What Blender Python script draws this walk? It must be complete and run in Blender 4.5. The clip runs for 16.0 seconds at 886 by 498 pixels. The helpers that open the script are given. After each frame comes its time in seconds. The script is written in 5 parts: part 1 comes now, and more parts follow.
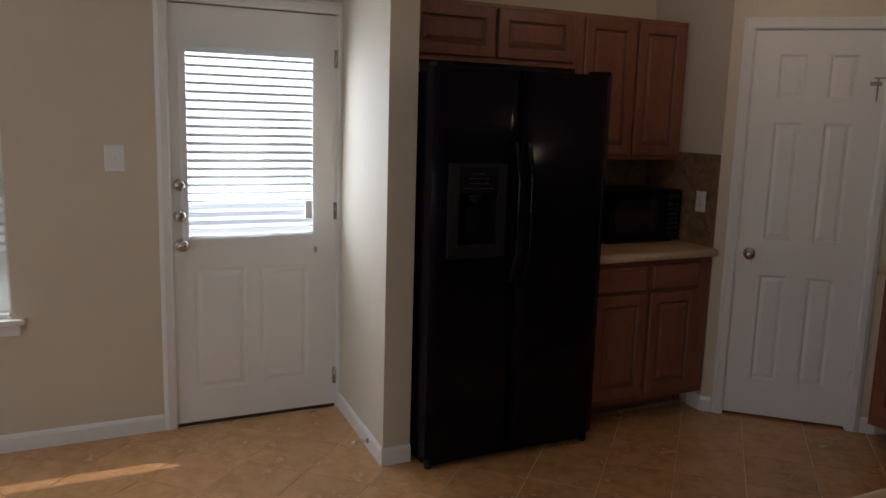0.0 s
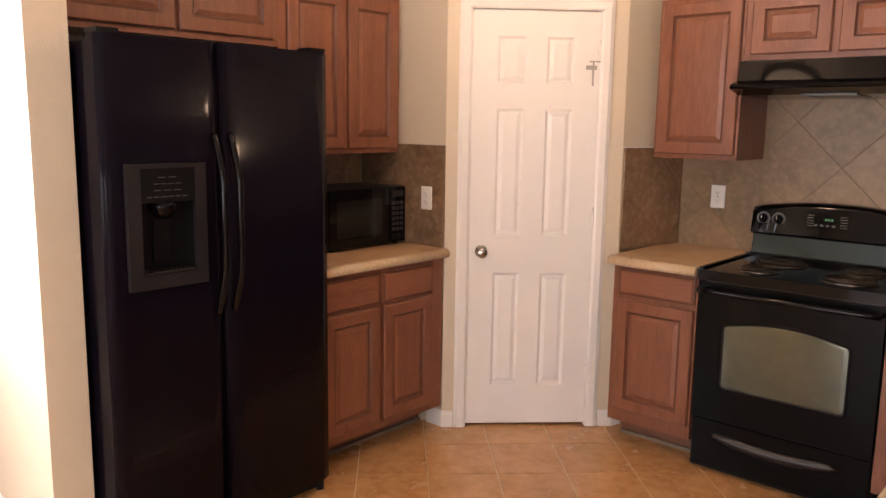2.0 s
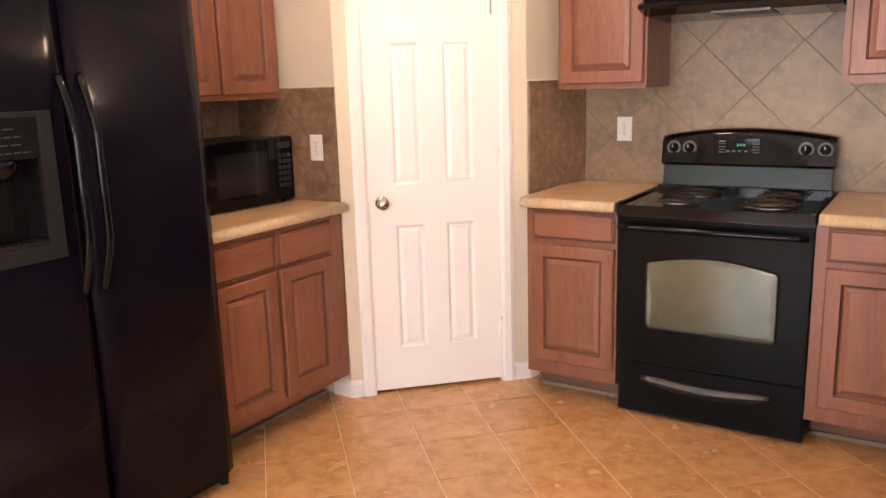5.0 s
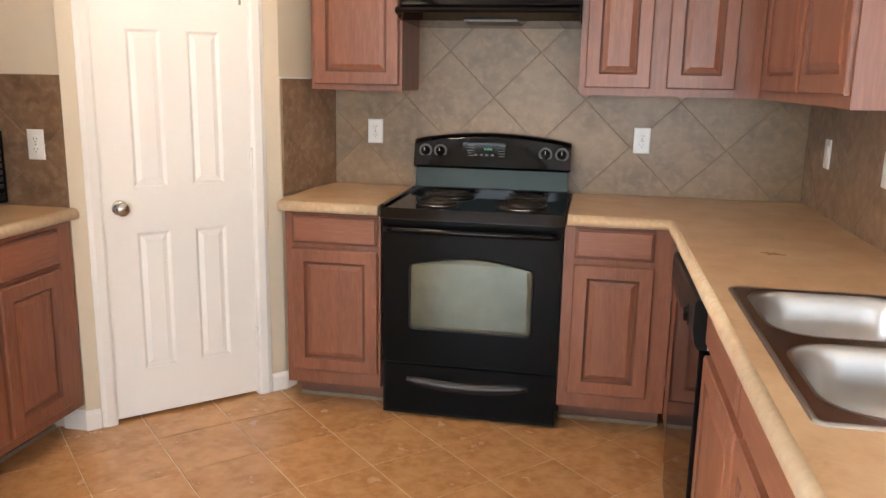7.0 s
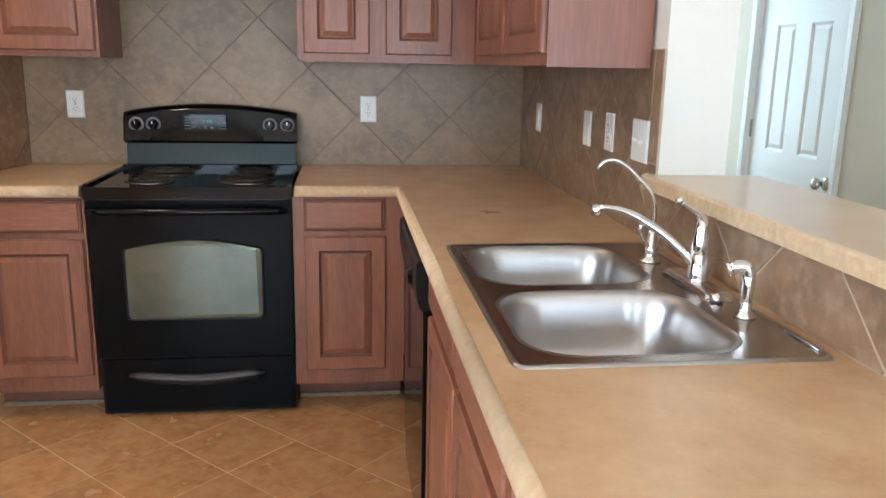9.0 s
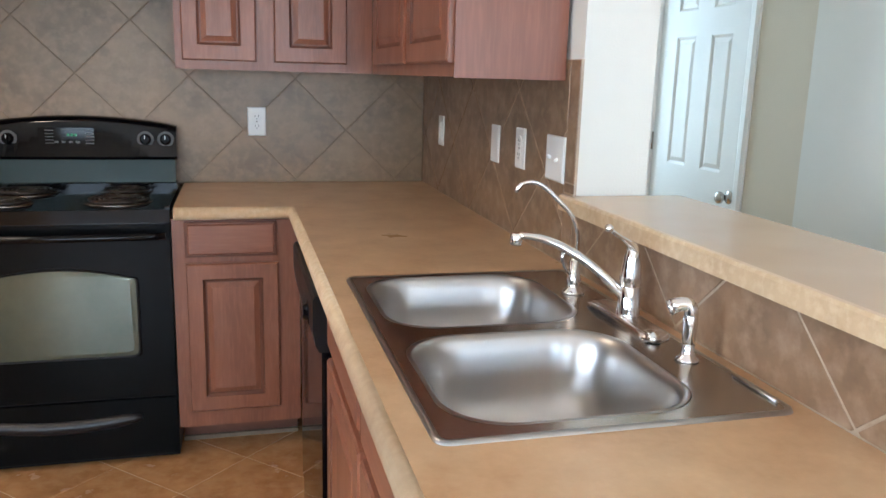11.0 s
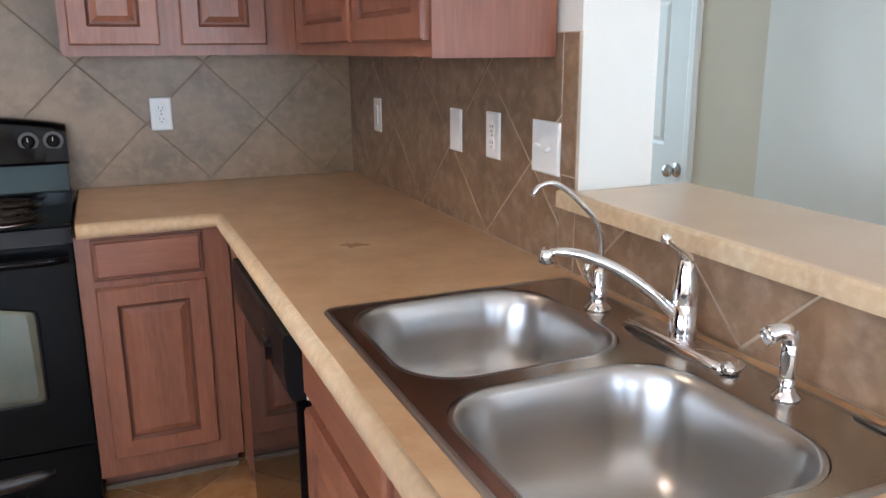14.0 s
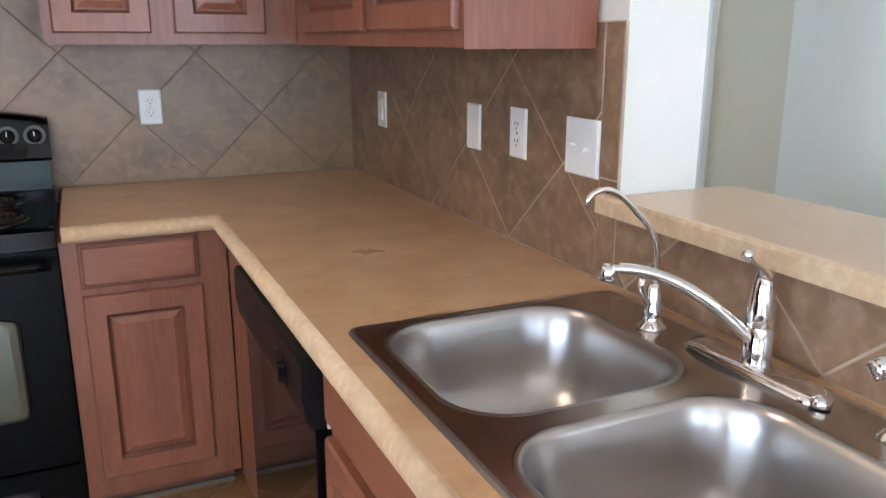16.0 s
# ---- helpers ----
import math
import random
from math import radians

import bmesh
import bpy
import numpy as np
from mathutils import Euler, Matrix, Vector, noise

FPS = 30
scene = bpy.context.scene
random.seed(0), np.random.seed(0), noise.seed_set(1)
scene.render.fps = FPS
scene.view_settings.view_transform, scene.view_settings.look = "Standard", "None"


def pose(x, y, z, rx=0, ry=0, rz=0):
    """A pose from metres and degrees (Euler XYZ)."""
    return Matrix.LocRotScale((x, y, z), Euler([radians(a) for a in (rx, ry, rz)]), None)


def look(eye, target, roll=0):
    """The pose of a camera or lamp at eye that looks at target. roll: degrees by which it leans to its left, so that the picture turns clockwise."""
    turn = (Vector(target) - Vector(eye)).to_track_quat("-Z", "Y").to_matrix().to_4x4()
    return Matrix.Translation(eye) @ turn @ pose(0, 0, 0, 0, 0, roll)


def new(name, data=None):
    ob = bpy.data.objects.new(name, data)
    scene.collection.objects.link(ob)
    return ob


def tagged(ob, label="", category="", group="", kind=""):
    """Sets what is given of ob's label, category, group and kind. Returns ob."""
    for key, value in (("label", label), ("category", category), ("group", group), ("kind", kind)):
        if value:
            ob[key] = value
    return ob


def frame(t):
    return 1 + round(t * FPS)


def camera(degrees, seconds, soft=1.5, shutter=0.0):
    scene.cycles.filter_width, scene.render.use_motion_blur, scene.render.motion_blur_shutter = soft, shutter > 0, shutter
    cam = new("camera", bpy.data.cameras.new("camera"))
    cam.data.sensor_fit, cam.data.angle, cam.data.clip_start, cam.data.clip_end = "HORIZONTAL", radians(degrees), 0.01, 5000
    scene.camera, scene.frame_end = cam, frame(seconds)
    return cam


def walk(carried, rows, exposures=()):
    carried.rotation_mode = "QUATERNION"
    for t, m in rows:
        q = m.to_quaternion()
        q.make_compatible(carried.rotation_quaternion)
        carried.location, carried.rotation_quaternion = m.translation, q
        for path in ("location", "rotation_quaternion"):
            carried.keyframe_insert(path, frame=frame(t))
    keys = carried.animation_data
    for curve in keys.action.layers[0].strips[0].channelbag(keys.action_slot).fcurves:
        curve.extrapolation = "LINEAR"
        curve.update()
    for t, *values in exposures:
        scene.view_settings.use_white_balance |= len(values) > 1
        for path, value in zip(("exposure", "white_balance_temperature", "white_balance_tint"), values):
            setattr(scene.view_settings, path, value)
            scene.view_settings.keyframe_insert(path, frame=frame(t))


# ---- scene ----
cam = camera(58.3, 16.0)
PATH = [
    (0, (0.533, 0.224, 1.571), (-1.233, 1.102, 1.241), 1.7),
    (0.5, (0.424, 0.302, 1.544), (-1.253, 1.348, 1.234), 1.4),
    (1, (0.256, 0.361, 1.544), (-1.308, 1.57, 1.239), 1.5),
    (1.5, (0.047, 0.42, 1.522), (-1.371, 1.799, 1.226), 1.3),
    (2, (-0.064, 0.529, 1.522), (-1.372, 2.008, 1.207), 0.9),
    (2.5, (-0.14, 0.605, 1.52), (-1.383, 2.133, 1.174), 0.3),
    (3, (-0.234, 0.667, 1.503), (-1.445, 2.212, 1.12), -0.5),
    (5.5, (-0.406, 0.714, 1.417), (-1.343, 2.43, 0.996), -1.2),
    (6, (-0.484, 0.717, 1.434), (-1.246, 2.519, 1.015), -0.0),
    (6.5, (-0.604, 0.727, 1.428), (-1.152, 2.605, 1.013), 0.8),
    (7, (-0.642, 0.721, 1.424), (-1.002, 2.643, 1.005), 1.1),
    (7.5, (-0.633, 0.759, 1.391), (-0.819, 2.707, 0.98), 1.4),
    (8, (-0.609, 0.784, 1.389), (-0.627, 2.738, 0.961), 1.3),
    (8.5, (-0.581, 0.799, 1.387), (-0.455, 2.743, 0.937), 1.1),
    (9, (-0.542, 0.83, 1.366), (-0.297, 2.763, 0.914), 1.1),
    (9.5, (-0.539, 0.857, 1.373), (-0.185, 2.77, 0.908), 1.0),
    (10, (-0.512, 0.917, 1.364), (-0.105, 2.821, 0.909), 1.3),
    (12.5, (-0.532, 1.272, 1.374), (0.076, 3.135, 0.972), 0.6),
    (13, (-0.525, 1.339, 1.37), (0.102, 3.191, 0.952), -0.1),
    (13.5, (-0.574, 1.384, 1.376), (0.116, 3.207, 0.928), -0.3),
    (14, (-0.622, 1.421, 1.384), (0.131, 3.209, 0.895), -0.4),
    (14.5, (-0.643, 1.458, 1.371), (0.15, 3.224, 0.869), 0.1),
    (15, (-0.647, 1.499, 1.37), (0.155, 3.257, 0.853), -0.3),
    (15.5, (-0.644, 1.546, 1.381), (0.151, 3.304, 0.856), -0.5),
    (16, (-0.651, 1.599, 1.381), (0.147, 3.361, 0.873), -0.0),
]
EXPOSURES = [
    (0, -1.08, 5900, 14), (0.5, -0.9, 6100, 14), (1, -0.45, 6600, 16), (1.5, 0.35, 7000, 18), (2, 1.38, 7000, 25), (3, 1.90, 6850, 27),
    (5.5, 2.10, 6550, 20), (6.5, 1.83, 6200, 12), (8, 1.85, 5800, 9), (9.5, 1.62, 5400, 5), (12.5, 1.60, 5350, 8), (16, 1.64, 5300, 9),
]
walk(cam, [(t, look(eye, target, roll)) for t, eye, target, roll in PATH], EXPOSURES)


# ---- world, sun, large lights ----
world = bpy.data.worlds.new("world")
scene.world = world
world.use_nodes = True
bg = world.node_tree.nodes["Background"]
sky = world.node_tree.nodes.new("ShaderNodeTexSky")
sky.sky_type, sky.sun_disc = "NISHITA", False
sky.sun_elevation, sky.sun_rotation = radians(46), radians(214)
world.node_tree.links.new(sky.outputs[0], bg.inputs[0])
bg.inputs[1].default_value = 0.10


def lamp(name, kind, energy, color, m, size=0.1, size_y=None):
    data = bpy.data.lights.new(name, kind)
    data.energy, data.color = energy, color
    if kind == "AREA":
        data.size = size
        if size_y:
            data.shape, data.size_y = "RECTANGLE", size_y
    elif kind == "SUN":
        data.angle = radians(0.5)
    else:
        data.shadow_soft_size = size
    ob = new(name, data)
    ob.matrix_world = m
    return ob


DAY = (0.86, 0.94, 1.0)
lamp("sun", "SUN", 5.0, (1.0, 0.94, 0.85), look((-5.4, -2.9, 3.7), (-4.32, -1.3, 1.7)))
lamp("south_daylight", "AREA", 30, DAY, look((0.9, -3.42, 1.35), (0.9, 0, 1.3)), 1.7, 1.6)
lamp("south_daylight_west", "AREA", 24, DAY, look((-1.9, -3.42, 1.35), (-1.9, 0, 1.3)), 1.5, 1.7)
# Fill lamp added before the solid living room wall; no window is there.
lamp("east_fill", "AREA", 3, DAY, look((1.46, 0.2, 1.5), (-1, 0.8, 1.3)), 1.2, 1.2)
lamp("west_daylight", "AREA", 16, DAY, look((-3.36, -0.45, 1.35), (-1, -0.45, 1.0)), 0.9, 1.4)
lamp("door_daylight", "AREA", 18, DAY, look((-3.37, 1.117, 1.40), (-2, 1.117, 1.2)), 0.6, 0.9)
CEIL = 2.70
LAMP_AT = (-1.72, 2.95)
# Fill lamp added at the unseen hall end to brighten the hall.
lamp("hall_fill", "AREA", 6.5, (0.80, 0.95, 1.0), look((1.05, 5.80, 1.5), (1.2, 3.8, 1.2)), 0.8, 1.5)
lamp("kitchen_bulb", "POINT", 10.0, (1.0, 0.74, 0.50), pose(*LAMP_AT, CEIL - 0.16), 0.09)

# ---- materials ----


def surf(name, a, b=None, scale=6.0, fine=60.0, rough=0.5, rough_var=0.08, metal=0.0, bump=0.0, stretch=(1, 1, 1),
         coat=0.0, c=None, spec=0.5, hue=0.0, detail=5.0):
    """A procedural surface: two base colours blended by broad noise, fine grain over it, and bump and gloss that follow."""
    m = bpy.data.materials.new(name)
    m.use_nodes = True
    t = m.node_tree
    n, l = t.nodes, t.links
    p = n["Principled BSDF"]
    b = b or tuple(0.86 * v for v in a)
    c = c or tuple(0.5 * (u + v) for u, v in zip(a, b))
    co, info = n.new("ShaderNodeTexCoord"), n.new("ShaderNodeObjectInfo")
    mp = n.new("ShaderNodeMapping")
    mp.inputs["Scale"].default_value = stretch
    off = n.new("ShaderNodeVectorMath")
    off.operation = "MULTIPLY_ADD"
    off.inputs[1].default_value = (17, 23, 31)
    l.new(info.outputs["Random"], off.inputs[0])
    l.new(co.outputs["Object"], off.inputs[2])
    l.new(off.outputs[0], mp.inputs["Vector"])
    n1, n2 = n.new("ShaderNodeTexNoise"), n.new("ShaderNodeTexNoise")
    n1.inputs["Scale"].default_value, n1.inputs["Detail"].default_value = scale, detail
    n1.inputs["Roughness"].default_value = 0.62
    n2.inputs["Scale"].default_value, n2.inputs["Detail"].default_value = fine, 4
    for q in (n1, n2):
        l.new(mp.outputs[0], q.inputs["Vector"])
    r1 = n.new("ShaderNodeValToRGB")
    r1.color_ramp.elements[0].position, r1.color_ramp.elements[0].color = 0.33, (*a, 1)
    r1.color_ramp.elements[1].position, r1.color_ramp.elements[1].color = 0.67, (*b, 1)
    l.new(n1.outputs[0], r1.inputs[0])
    mix = n.new("ShaderNodeMix")
    mix.data_type = "RGBA"
    r2 = n.new("ShaderNodeMapRange")
    r2.inputs[1].default_value, r2.inputs[2].default_value, r2.inputs[4].default_value = 0.45, 0.75, 0.7
    l.new(n2.outputs[0], r2.inputs[0])
    l.new(r2.outputs[0], mix.inputs[0])
    l.new(r1.outputs[0], mix.inputs[6])
    mix.inputs[7].default_value = (*c, 1)
    last = mix.outputs[2]
    if hue:
        hs = n.new("ShaderNodeHueSaturation")
        mr = n.new("ShaderNodeMapRange")
        mr.inputs[3].default_value, mr.inputs[4].default_value = 1 - hue, 1 + hue
        l.new(info.outputs["Random"], mr.inputs[0])
        l.new(mr.outputs[0], hs.inputs["Value"])
        l.new(last, hs.inputs["Color"])
        last = hs.outputs[0]
    l.new(last, p.inputs["Base Color"])
    rr = n.new("ShaderNodeMapRange")
    rr.inputs[3].default_value, rr.inputs[4].default_value = rough - rough_var, rough + rough_var
    l.new(n1.outputs[0], rr.inputs[0])
    l.new(rr.outputs[0], p.inputs["Roughness"])
    p.inputs["Metallic"].default_value = metal
    p.inputs["Specular IOR Level"].default_value = spec
    p.inputs["Coat Weight"].default_value = coat
    p.inputs["Coat Roughness"].default_value = 0.08
    if bump:
        bp = n.new("ShaderNodeBump")
        bp.inputs["Strength"].default_value, bp.inputs["Distance"].default_value = bump, 0.002
        l.new(n2.outputs[0], bp.inputs["Height"])
        l.new(bp.outputs[0], p.inputs["Normal"])
    return m


def glow(name, color, strength):
    m = bpy.data.materials.new(name)
    m.use_nodes = True
    p = m.node_tree.nodes["Principled BSDF"]
    p.inputs["Base Color"].default_value = (0.8, 0.8, 0.78, 1)
    p.inputs["Emission Color"].default_value = (*color, 1)
    p.inputs["Emission Strength"].default_value = strength
    return m


def clear(name, tint=(1, 1, 1)):
    m = bpy.data.materials.new(name)
    m.use_nodes = True
    p = m.node_tree.nodes["Principled BSDF"]
    p.inputs["Base Color"].default_value = (*tint, 1)
    p.inputs["Transmission Weight"].default_value = 1
    p.inputs["Roughness"].default_value = 0.0
    p.inputs["IOR"].default_value = 1.45
    return m


PAINT = surf("cream_wall_paint", (0.66, 0.58, 0.45), (0.62, 0.545, 0.42), 1.5, 190, 0.72, 0.05, bump=0.35)
PAINT_COOL = surf("pale_wall_paint", (0.70, 0.68, 0.62), (0.67, 0.655, 0.60), 1.5, 190, 0.72, 0.05, bump=0.35)
CEILING = surf("ceiling_paint", (0.78, 0.76, 0.72), (0.74, 0.72, 0.68), 3, 120, 0.85, 0.04, bump=0.6)
TRIM = surf("white_trim_paint", (0.80, 0.78, 0.74), (0.76, 0.74, 0.70), 3, 90, 0.32, 0.06, bump=0.08)
DOORWHITE = surf("white_door_paint", (0.82, 0.80, 0.76), (0.79, 0.77, 0.73), 2, 140, 0.36, 0.06, bump=0.12)
WOOD = surf("stained_maple", (0.250, 0.098, 0.054), (0.180, 0.066, 0.037), 3.2, 26, 0.34, 0.06, bump=0.08,
            stretch=(4.5, 4.5, 0.55), c=(0.29, 0.120, 0.068), hue=0.07)
WOOD_H = surf("stained_maple_across", (0.250, 0.098, 0.054), (0.185, 0.068, 0.038), 3.2, 26, 0.34, 0.06, bump=0.08,
              stretch=(0.55, 4.5, 4.5), c=(0.29, 0.120, 0.068), hue=0.06)
# Darker maple that paints the recess shade into door and drawer grooves.
GROOVE_SHADE = surf("shaded_maple_groove", (0.150, 0.054, 0.029), (0.12, 0.042, 0.024), 8, 60, 0.40)
WOOD_END = surf("maple_cabinet_end", (0.225, 0.078, 0.042), (0.170, 0.056, 0.030), 2.5, 22, 0.34, 0.05, bump=0.05,
                stretch=(5, 5, 0.4), c=(0.26, 0.095, 0.052))
KICK = surf("dark_toe_kick", (0.19, 0.080, 0.048), (0.14, 0.060, 0.036), 5, 40, 0.55)
CAULK = surf("grey_caulk", (0.26, 0.20, 0.14), (0.20, 0.15, 0.10), 25, 120, 0.7)
LAMINATE = surf("tan_laminate", (0.61, 0.42, 0.245), (0.45, 0.270, 0.138), 7.5, 70, 0.28, 0.015, c=(0.55, 0.355, 0.198), detail=7)
# Same laminate, lightened to paint the highlight along the rounded edges.
EDGE = surf("tan_laminate_edge_highlight", (0.58, 0.43, 0.265), (0.49, 0.34, 0.20), 14, 60, 0.31, 0.04, c=(0.66, 0.53, 0.36), detail=7)
# Bar laminate made paler than the worktops to carry reflected light.
BARTOP = surf("bar_laminate_sheen", (0.61, 0.465, 0.335), (0.57, 0.42, 0.295), 4, 9, 0.23, 0.01, c=(0.60, 0.45, 0.32), detail=2)
TILE = surf("terracotta_tile", (0.60, 0.325, 0.135), (0.41, 0.195, 0.072), 9, 26, 0.26, 0.05, c=(0.60, 0.355, 0.160), hue=0.05, detail=8, bump=0.08, spec=0.7)
GROUT = surf("sand_grout", (0.74, 0.58, 0.38), (0.60, 0.44, 0.27), 5, 90, 0.7, bump=0.2)
SLATE = surf("slate_look_tile", (0.265, 0.175, 0.093), (0.170, 0.112, 0.062), 7, 30, 0.38, 0.05, c=(0.31, 0.205, 0.118), hue=0.05, detail=5, bump=0.12)
SLATE_DARK = surf("brown_slate_tile", (0.255, 0.152, 0.084), (0.155, 0.093, 0.053), 8.5, 28, 0.34, 0.06, c=(0.36, 0.25, 0.165), hue=0.06, detail=5, bump=0.2)
WALLGROUT = surf("brown_grout", (0.250, 0.168, 0.096), (0.19, 0.130, 0.076), 12, 90, 0.8)
# Brown grout lightened so its colour carries the east wall's sheen.
WALLGROUT_SHEEN = surf("brown_grout_sheen", (0.50, 0.40, 0.30), (0.30, 0.22, 0.15), 7, 90, 0.7)
BLACK = surf("black_gloss_enamel", (0.0035, 0.003, 0.0038), (0.0028, 0.0025, 0.003), 4, 60, 0.055, 0.015, spec=0.20)
FRIDGEBLACK = surf("black_fridge_skin", (0.0058, 0.0042, 0.0082), (0.0048, 0.0036, 0.0070), 3, 350, 0.14, 0.02, bump=0.04, spec=0.06)
BLACKMAT = surf("black_plastic", (0.008, 0.0075, 0.008), (0.006, 0.0056, 0.006), 6, 120, 0.34, 0.06, bump=0.05, spec=0.14)
GREYPLASTIC = surf("dark_grey_plastic", (0.016, 0.015, 0.017), (0.012, 0.011, 0.013), 6, 120, 0.32, 0.06)
PANELBLACK = surf("black_satin_range", (0.0045, 0.005, 0.0052), (0.0035, 0.004, 0.0042), 4, 220, 0.17, 0.03, spec=0.08)
BACKSTEEL = surf("dark_reflective_trim", (0.034, 0.048, 0.053), (0.026, 0.037, 0.041), 3, 50, 0.08, 0.03, metal=0.85)
# Grey-green tones put a reflected window into the glass colour.
OVENGLASS = surf("oven_glass_reflection", (0.115, 0.122, 0.088), (0.070, 0.084, 0.062), 6, 14, 0.13, 0.03, metal=0.5, spec=0.45, coat=0.3)
DARKGLASS = surf("dark_glass", (0.02, 0.02, 0.02), (0.015, 0.015, 0.015), 3, 20, 0.12, 0.02, spec=0.3)
STEEL = surf("brushed_stainless", (0.45, 0.435, 0.42), (0.40, 0.39, 0.38), 2, 60, 0.30, 0.03, metal=1.0)
STEELDECK = surf("brushed_stainless_deck", (0.50, 0.47, 0.43), (0.45, 0.42, 0.38), 3, 300, 0.22, 0.02, metal=1.0)
CHROME = surf("polished_chrome", (0.80, 0.80, 0.81), (0.76, 0.76, 0.77), 4, 30, 0.06, 0.02, metal=1.0)
NICKEL = surf("satin_nickel", (0.52, 0.49, 0.45), (0.46, 0.43, 0.40), 8, 80, 0.24, 0.05, metal=1.0)
PLATE = surf("white_plastic", (0.78, 0.77, 0.74), (0.75, 0.74, 0.71), 6, 80, 0.34, 0.04)
PRINT = surf("grey_print", (0.10, 0.10, 0.10), (0.07, 0.07, 0.07), 6, 80, 0.5)
GREENGLOW = glow("green_display", (0.15, 0.9, 0.35), 0.06)
GREENGLOW.node_tree.nodes["Principled BSDF"].inputs["Base Color"].default_value = (0.02, 0.05, 0.03, 1)
COIL = surf("burner_coil", (0.045, 0.036, 0.03), (0.03, 0.025, 0.02), 20, 120, 0.42, 0.08, metal=0.5, bump=0.2)
DRIP = surf("drip_bowl_steel", (0.30, 0.27, 0.24), (0.17, 0.14, 0.11), 10, 60, 0.25, 0.08, metal=1.0)
SLAT = surf("white_blind_slat", (0.80, 0.81, 0.80), (0.77, 0.78, 0.77), 4, 60, 0.4, 0.05)


def let_light_through(m, share, color):
    """Mixes in a translucent part, as thin white plastic has."""
    n, l = m.node_tree.nodes, m.node_tree.links
    t, mix = n.new("ShaderNodeBsdfTranslucent"), n.new("ShaderNodeMixShader")
    t.inputs[0].default_value = (*color, 1)
    mix.inputs[0].default_value = share
    l.new(n["Principled BSDF"].outputs[0], mix.inputs[1])
    l.new(t.outputs[0], mix.inputs[2])
    l.new(mix.outputs[0], n["Material Output"].inputs[0])


let_light_through(SLAT, 0.5, (0.85, 0.86, 0.84))
GLASS = clear("window_glass")
LAMPGLASS = glow("frosted_lamp_glass", (1.0, 0.76, 0.50), 1.6)
GRASS = surf("dry_lawn", (0.16, 0.17, 0.08), (0.11, 0.13, 0.05), 3, 40, 0.9, bump=0.5)
CONCRETE = surf("patio_concrete", (0.74, 0.72, 0.68), (0.66, 0.64, 0.61), 3, 60, 0.85, bump=0.4)

# ---- mesh tools ----


def bx(bm, x0, x1, y0, y1, z0, z1, mi=0):
    v = [bm.verts.new((x, y, z)) for z in (z0, z1) for y in (y0, y1) for x in (x0, x1)]
    for f in ((0, 2, 3, 1), (4, 5, 7, 6), (0, 1, 5, 4), (2, 6, 7, 3), (0, 4, 6, 2), (1, 3, 7, 5)):
        bm.faces.new([v[i] for i in f]).material_index = mi
    return v


def soft(bm, width, seg=2):
    bmesh.ops.bevel(bm, geom=[e for e in bm.edges if len(e.link_faces) == 2 and e.calc_face_angle(0) > 0.6],
                    offset=width, segments=seg, profile=0.6, affect="EDGES", clamp_overlap=True)
    return bm


def box(x0, x1, y0, y1, z0, z1, bevel=0.0, seg=2):
    bm = bmesh.new()
    bx(bm, x0, x1, y0, y1, z0, z1)
    return soft(bm, bevel, seg) if bevel else bm


def ring_face(bm, rings, cap=True, mats=None):
    """Joins closed loops of equal length one to the next, and caps the last."""
    vs = [[bm.verts.new(p) for p in r] for r in rings]
    n = len(vs[0])
    for k in range(len(vs) - 1):
        for i in range(n):
            f = bm.faces.new((vs[k][i], vs[k][(i + 1) % n], vs[k + 1][(i + 1) % n], vs[k + 1][i]))
            if mats:
                f.material_index = mats[k]
    if cap:
        bm.faces.new(vs[-1])
    return vs


def cyl(bm, a, b, r0, r1=None, n=20, caps=True):
    """A tapered round bar from a to b."""
    a, b, r1 = Vector(a), Vector(b), r0 if r1 is None else r1
    q = (b - a).to_track_quat("Z", "Y").to_matrix()
    ra = [a + q @ Vector((r0 * math.cos(2 * math.pi * i / n), r0 * math.sin(2 * math.pi * i / n), 0)) for i in range(n)]
    rb = [b + q @ Vector((r1 * math.cos(2 * math.pi * i / n), r1 * math.sin(2 * math.pi * i / n), 0)) for i in range(n)]
    va, vb = [bm.verts.new(p) for p in ra], [bm.verts.new(p) for p in rb]
    for i in range(n):
        bm.faces.new((va[i], va[(i + 1) % n], vb[(i + 1) % n], vb[i])).smooth = True
    if caps:
        bm.faces.new(va[::-1])
        bm.faces.new(vb)


def lathe(bm, at, axis, prof, n=24):
    """A turned shape: prof is a list of (distance along the axis, radius)."""
    q = Vector(axis).to_track_quat("Z", "Y").to_matrix()
    rows = []
    for d, r in prof:
        rows.append([bm.verts.new(Vector(at) + q @ Vector((r * math.cos(2 * math.pi * i / n), r * math.sin(2 * math.pi * i / n), d)))
                     for i in range(n)])
    for k in range(len(rows) - 1):
        for i in range(n):
            bm.faces.new((rows[k][i], rows[k][(i + 1) % n], rows[k + 1][(i + 1) % n], rows[k + 1][i])).smooth = True
    bm.faces.new(rows[0][::-1])
    bm.faces.new(rows[-1])


